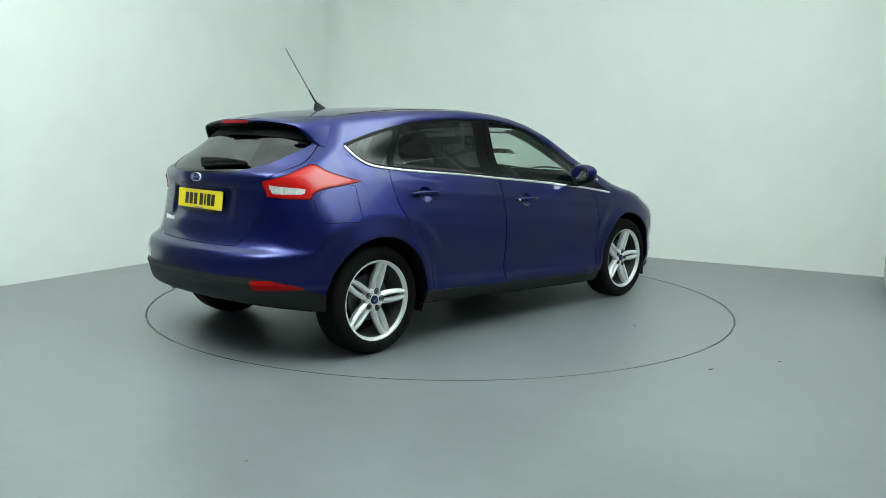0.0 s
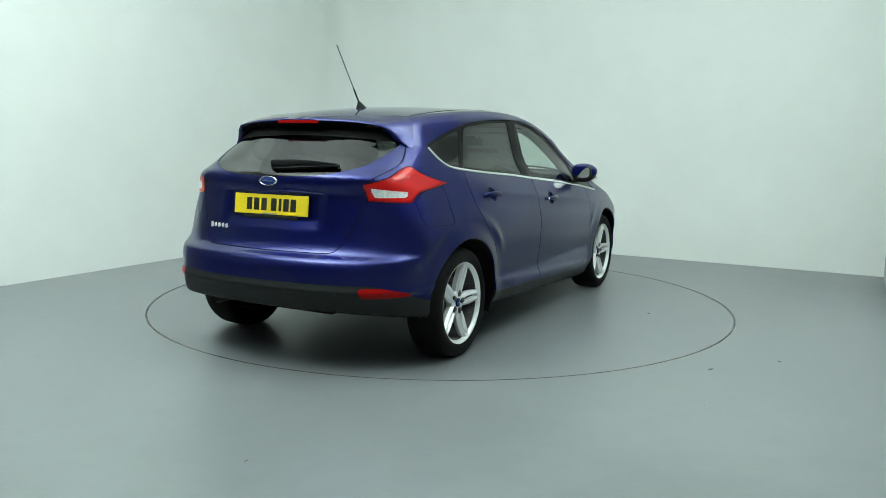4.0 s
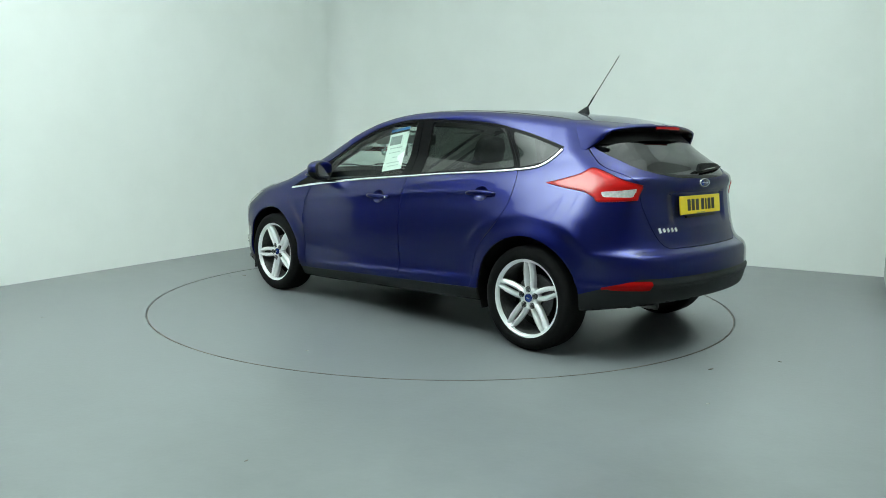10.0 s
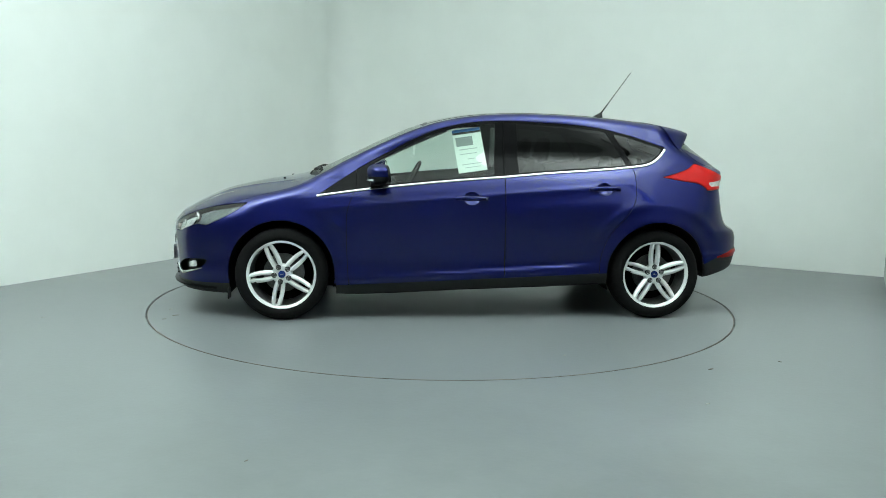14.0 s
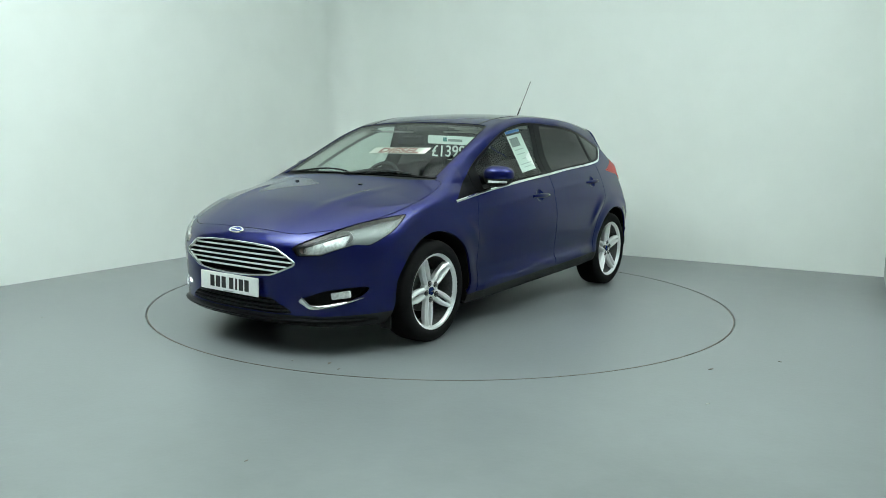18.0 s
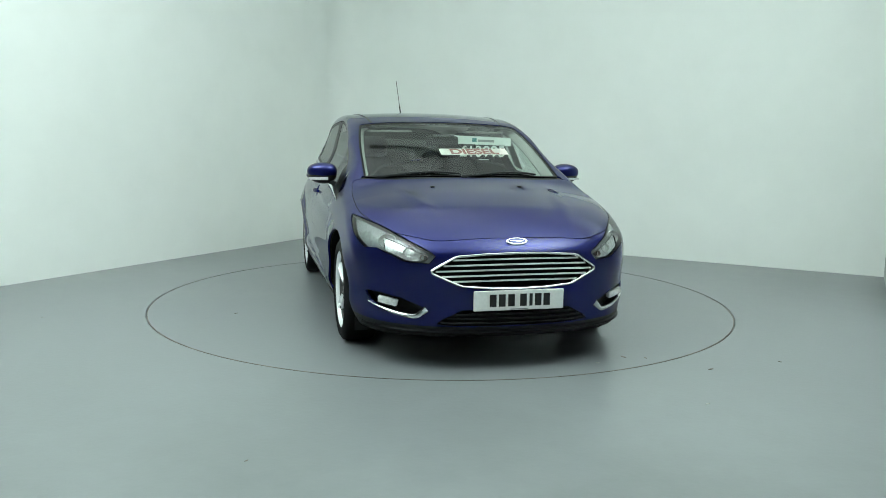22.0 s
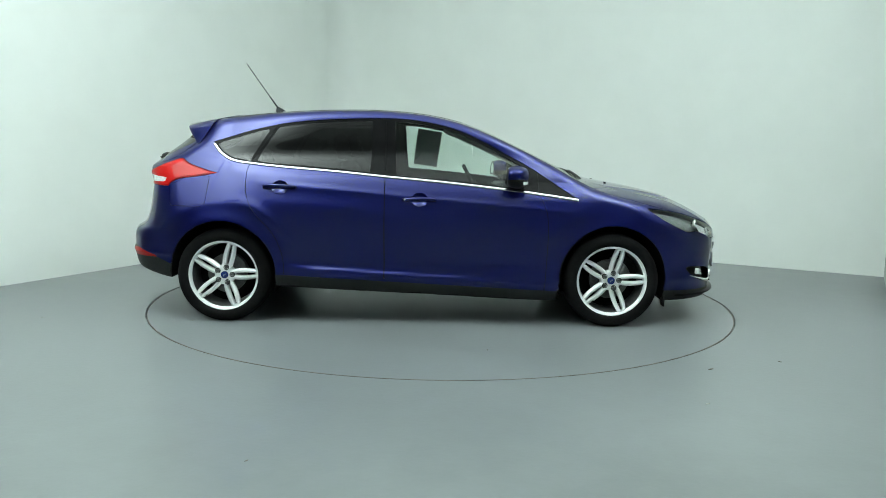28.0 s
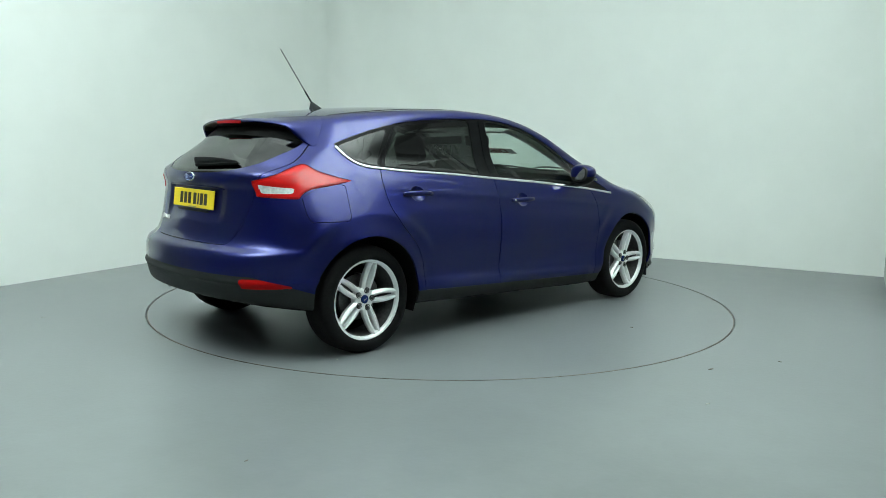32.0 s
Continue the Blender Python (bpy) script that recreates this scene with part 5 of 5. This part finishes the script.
for y in (-0.36, 0.0, 0.36):
    pad("headrest", [((-1.28, y, 1.02), 0.10, 0.03, 15), ((-1.285, y, 1.035), 0.125, 0.045, 15), ((-1.30, y, 1.10), 0.125, 0.045, 15), ((-1.305, y, 1.135), 0.09, 0.03, 15)], CLOTH, rear)
dash = new("dashboard")
dash.parent = car
bm = bmesh.new()
rows = []
for y in np.linspace(-0.70, 0.70, 25):
    k = 0.10 * (abs(y) / 0.7) ** 2.5
    hood_ = 0.05 * math.exp(-((y + 0.36) / 0.20) ** 2)
    mid = 0.03 * math.exp(-(y / 0.16) ** 2)
    rows.append([bm.verts.new(q) for q in ((0.52 + k * 0.5, y, 0.55), (0.50 + k * 0.5 - mid, y, 0.70), (0.50 + k * 0.5 - mid, y, 0.82), (0.52 + k * 0.5, y, 0.895 + hood_ + mid * 0.5), (0.60, y, 0.915 + hood_), (0.75, y, 0.92), (0.95 - k, y, 0.93), (1.13 - 1.9 * k, y, 0.94 - 0.1 * k))])
for r0, r1 in zip(rows, rows[1:]):
    for a, b, c, d in zip(r0, r0[1:], r1[1:], r1):
        bm.faces.new((a, b, c, d))
part("fascia", bm, TRIM, dash, sharp=50)
bm = bmesh.new()
box(bm, 0.485, 0.50, -0.11, 0.11, 0.79, 0.89, 0.01)
part("screen", bm, GLOSSBLACK, dash)
st = new("steering_wheel")
st.parent = car
SM = Matrix.Translation((0.40, -0.36, 0.905)) @ pose(0, 0, 0, 0, -28, 0)
bm = bmesh.new()
sweep(bm, [(0, 0.185 * math.cos(q), 0.185 * math.sin(q)) for q in np.linspace(0, 2 * math.pi, 49)[:-1]], circle(0.0145, 10), (1, 0, 0), closed=True)
bmesh.ops.transform(bm, matrix=SM, verts=bm.verts)
part("ring", bm, TRIM, st)
bm = bmesh.new()
box(bm, -0.02, 0.035, -0.08, 0.08, -0.07, 0.06, 0.02)
bmesh.ops.transform(bm, matrix=SM, verts=bm.verts)
part("boss", bm, TRIM, st)
for q in (0.0, math.pi, -math.pi / 2):
    bm = bmesh.new()
    bar(bm, (0.01, 0.06 * math.cos(q), 0.05 * math.sin(q)), (0, 0.18 * math.cos(q), 0.18 * math.sin(q)), 0.035, 0.02, (0, -math.sin(q), math.cos(q)))
    bmesh.ops.transform(bm, matrix=SM, verts=bm.verts)
    part("spoke", bm, TRIM, st)
bm = bmesh.new()
box(bm, 0.435, 0.465, -0.125, 0.125, 1.215, 1.285, 0.015)
part("rear_view_mirror", bm, TRIM, car)
bm = bmesh.new()
box(bm, 0.39, 0.50, -0.085, 0.085, 1.27, 1.298, 0.012)
part("sensor_pod", bm, TRIM, car)
for y in (-0.36, 0.36):
    bm = bmesh.new()
    box(bm, 0.16, 0.32, y - 0.16, y + 0.16, 1.312, 1.324, 0.005)
    part("sun_visor", bm, LINER, car)

for sgn in (1, -1):
    bm = bmesh.new()
    rows = []
    for y, z in SCREEN[2:21]:
        x = float(solve(0, -0.3, 2.5, y, z)[0])
        rows.append([bm.verts.new(q) for q in ((x - 0.035, sgn * (y - 0.002), z - 0.012), (x - 0.050, sgn * (y - 0.030), z - 0.022), (x - 0.105, sgn * (y - 0.052), z - 0.035), (x - 0.15, sgn * (y - 0.03), z - 0.05))])
    for r0, r1 in zip(rows, rows[1:]):
        for a, b, e, g in zip(r0, r0[1:], r1[1:], r1):
            bm.faces.new((a, b, e, g))
    part("pillar_trim", bm, LINER, car, "pale grey pillar trim")

# ---- sales signs in the windows ----
def card(name, m, w, h, material, parent, thick=0.0012):
    bm = bmesh.new()
    box(bm, -w / 2, w / 2, -h / 2, h / 2, -thick, 0)
    bmesh.ops.transform(bm, matrix=m, verts=bm.verts)
    return part(name, bm, material, parent)


def axes(p, x, y):
    """A pose at p with x to the reader's right and y up."""
    x = Vector(x).normalized()
    z = x.cross(Vector(y)).normalized()
    y = z.cross(x)
    m = Matrix((x, y, z)).transposed().to_4x4()
    m.translation = Vector(p)
    return m


p, n = on_top(0.785, 0.15, -0.010)
M = axes(p, (-0.03, 1, 0.012), (-0.9, 0, 0.42))
sign = tagged(card("fuel_sign", M, 0.50, 0.098, STRIP, car), "pinkish white window strip with red-brown DIESEL lettering")
words("lettering", "DIESEL", 0.108, PRINT_RED, M @ Matrix.Translation((0, -0.002, -0.0006)), sign, 1.12, 0.0014, 0.0038)
M = axes((0.395, 0.335, 1.17), (0, 1, 0), (-0.1, 0, 1))
sign = new("price_sign")
sign.parent = car
words("lettering", "£13995", 0.118, PAPER, M, sign, 1.04, 0.001, 0.0009)
bm = bmesh.new()
box(bm, -0.03, 0.05, -0.062, -0.056, -0.001, 0.001)
bmesh.ops.transform(bm, matrix=M, verts=bm.verts)
part("small_print_bar", bm, PAPER, sign)
M = axes((0.39, 0.338, 1.255), (0.0, 1, -0.03), (-0.1, 0, 1))
cardb = card("visor_card", M, 0.45, 0.062, PAPER, car)
tagged(cardb, "white card with a small teal mark")
bm = bmesh.new()
box(bm, -0.085, -0.05, -0.012, 0.018, 0.0002, 0.0012)
bmesh.ops.transform(bm, matrix=M, verts=bm.verts)
part("mark", bm, TEAL, cardb)
bm = bmesh.new()
box(bm, -0.04, 0.09, -0.010, 0.008, 0.0002, 0.0012)
bmesh.ops.transform(bm, matrix=M, verts=bm.verts)
part("text_bar", bm, PRINT_GREY, cardb)
ctr = Vector((0.017, 0, 1.188))
ya = float(solve(1, 0, 1.1, ctr.x, ctr.z)[0]) - 0.016
M = axes((ctr.x, ya, ctr.z), (-1, 0, 0.15), (0.15, -0.47, 1))
sheet = card("information_sheet", M, 0.205, 0.335, PAPER, DOORS["fdoor", 1])
tagged(sheet, "white printed sheet with a blue and black header")
for nm, (x0, x1, y0, y1), mt in (("header_bar", (-0.10, 0.10, 0.143, 0.165), PRINT_BLUE), ("header_rule", (-0.10, 0.10, 0.127, 0.143), INK), ("picture", (-0.085, 0.035, 0.035, 0.105), PRINT_GREY),
                                 ("text_bar", (-0.07, 0.06, 0.005, 0.012), PALE), ("text_bar", (-0.07, 0.05, -0.03, -0.024), PALE), ("text_bar", (-0.02, 0.03, -0.07, -0.064), PALE), ("text_bar", (-0.07, 0.07, -0.11, -0.104), PALE), ("text_bar", (-0.05, 0.06, -0.135, -0.13), PALE)):
    bm = bmesh.new()
    box(bm, x0, x1, y0, y1, 0.0002, 0.0010)
    bmesh.ops.transform(bm, matrix=M, verts=bm.verts)
    part(nm, bm, mt, sheet)


def turned():
    """Headings of the turntable and the car, in degrees."""
    rows = [(0, 45.2), (1.7, 45.2), (2.1, 45.55), (2.5, 47.0), (3.0, 50.8), (3.5, 55.9), (4.0, 61.4), (4.5, 67.2)]
    steady = (73.5, 86.0, 98.5, 111.0, 123.5, 135.7, 147.95, 160.3, 172.3, 184.6, 197.0, 209.3, 221.7, 234.3, 246.8, 259.35, 271.8, 284.4, 297.0, 309.5, 321.9, 334.4, 347.0, 359.5, 371.7, 383.7)
    rows += [(t + 5, a) for t, a in enumerate(steady)]
    return rows + [(30.5, 389.8), (31.0, 395.7), (31.5, 400.3), (32.0, 403.2)]


OFFSET = (-0.155, -0.084)


def motions():
    walk(table, [(t, pose(0, 0, 0, 0, 0, a)) for t, a in turned()])
    walk(car, [(t, pose(0, 0, 0, 0, 0, a) @ pose(*OFFSET, 0)) for t, a in turned()])


motions()
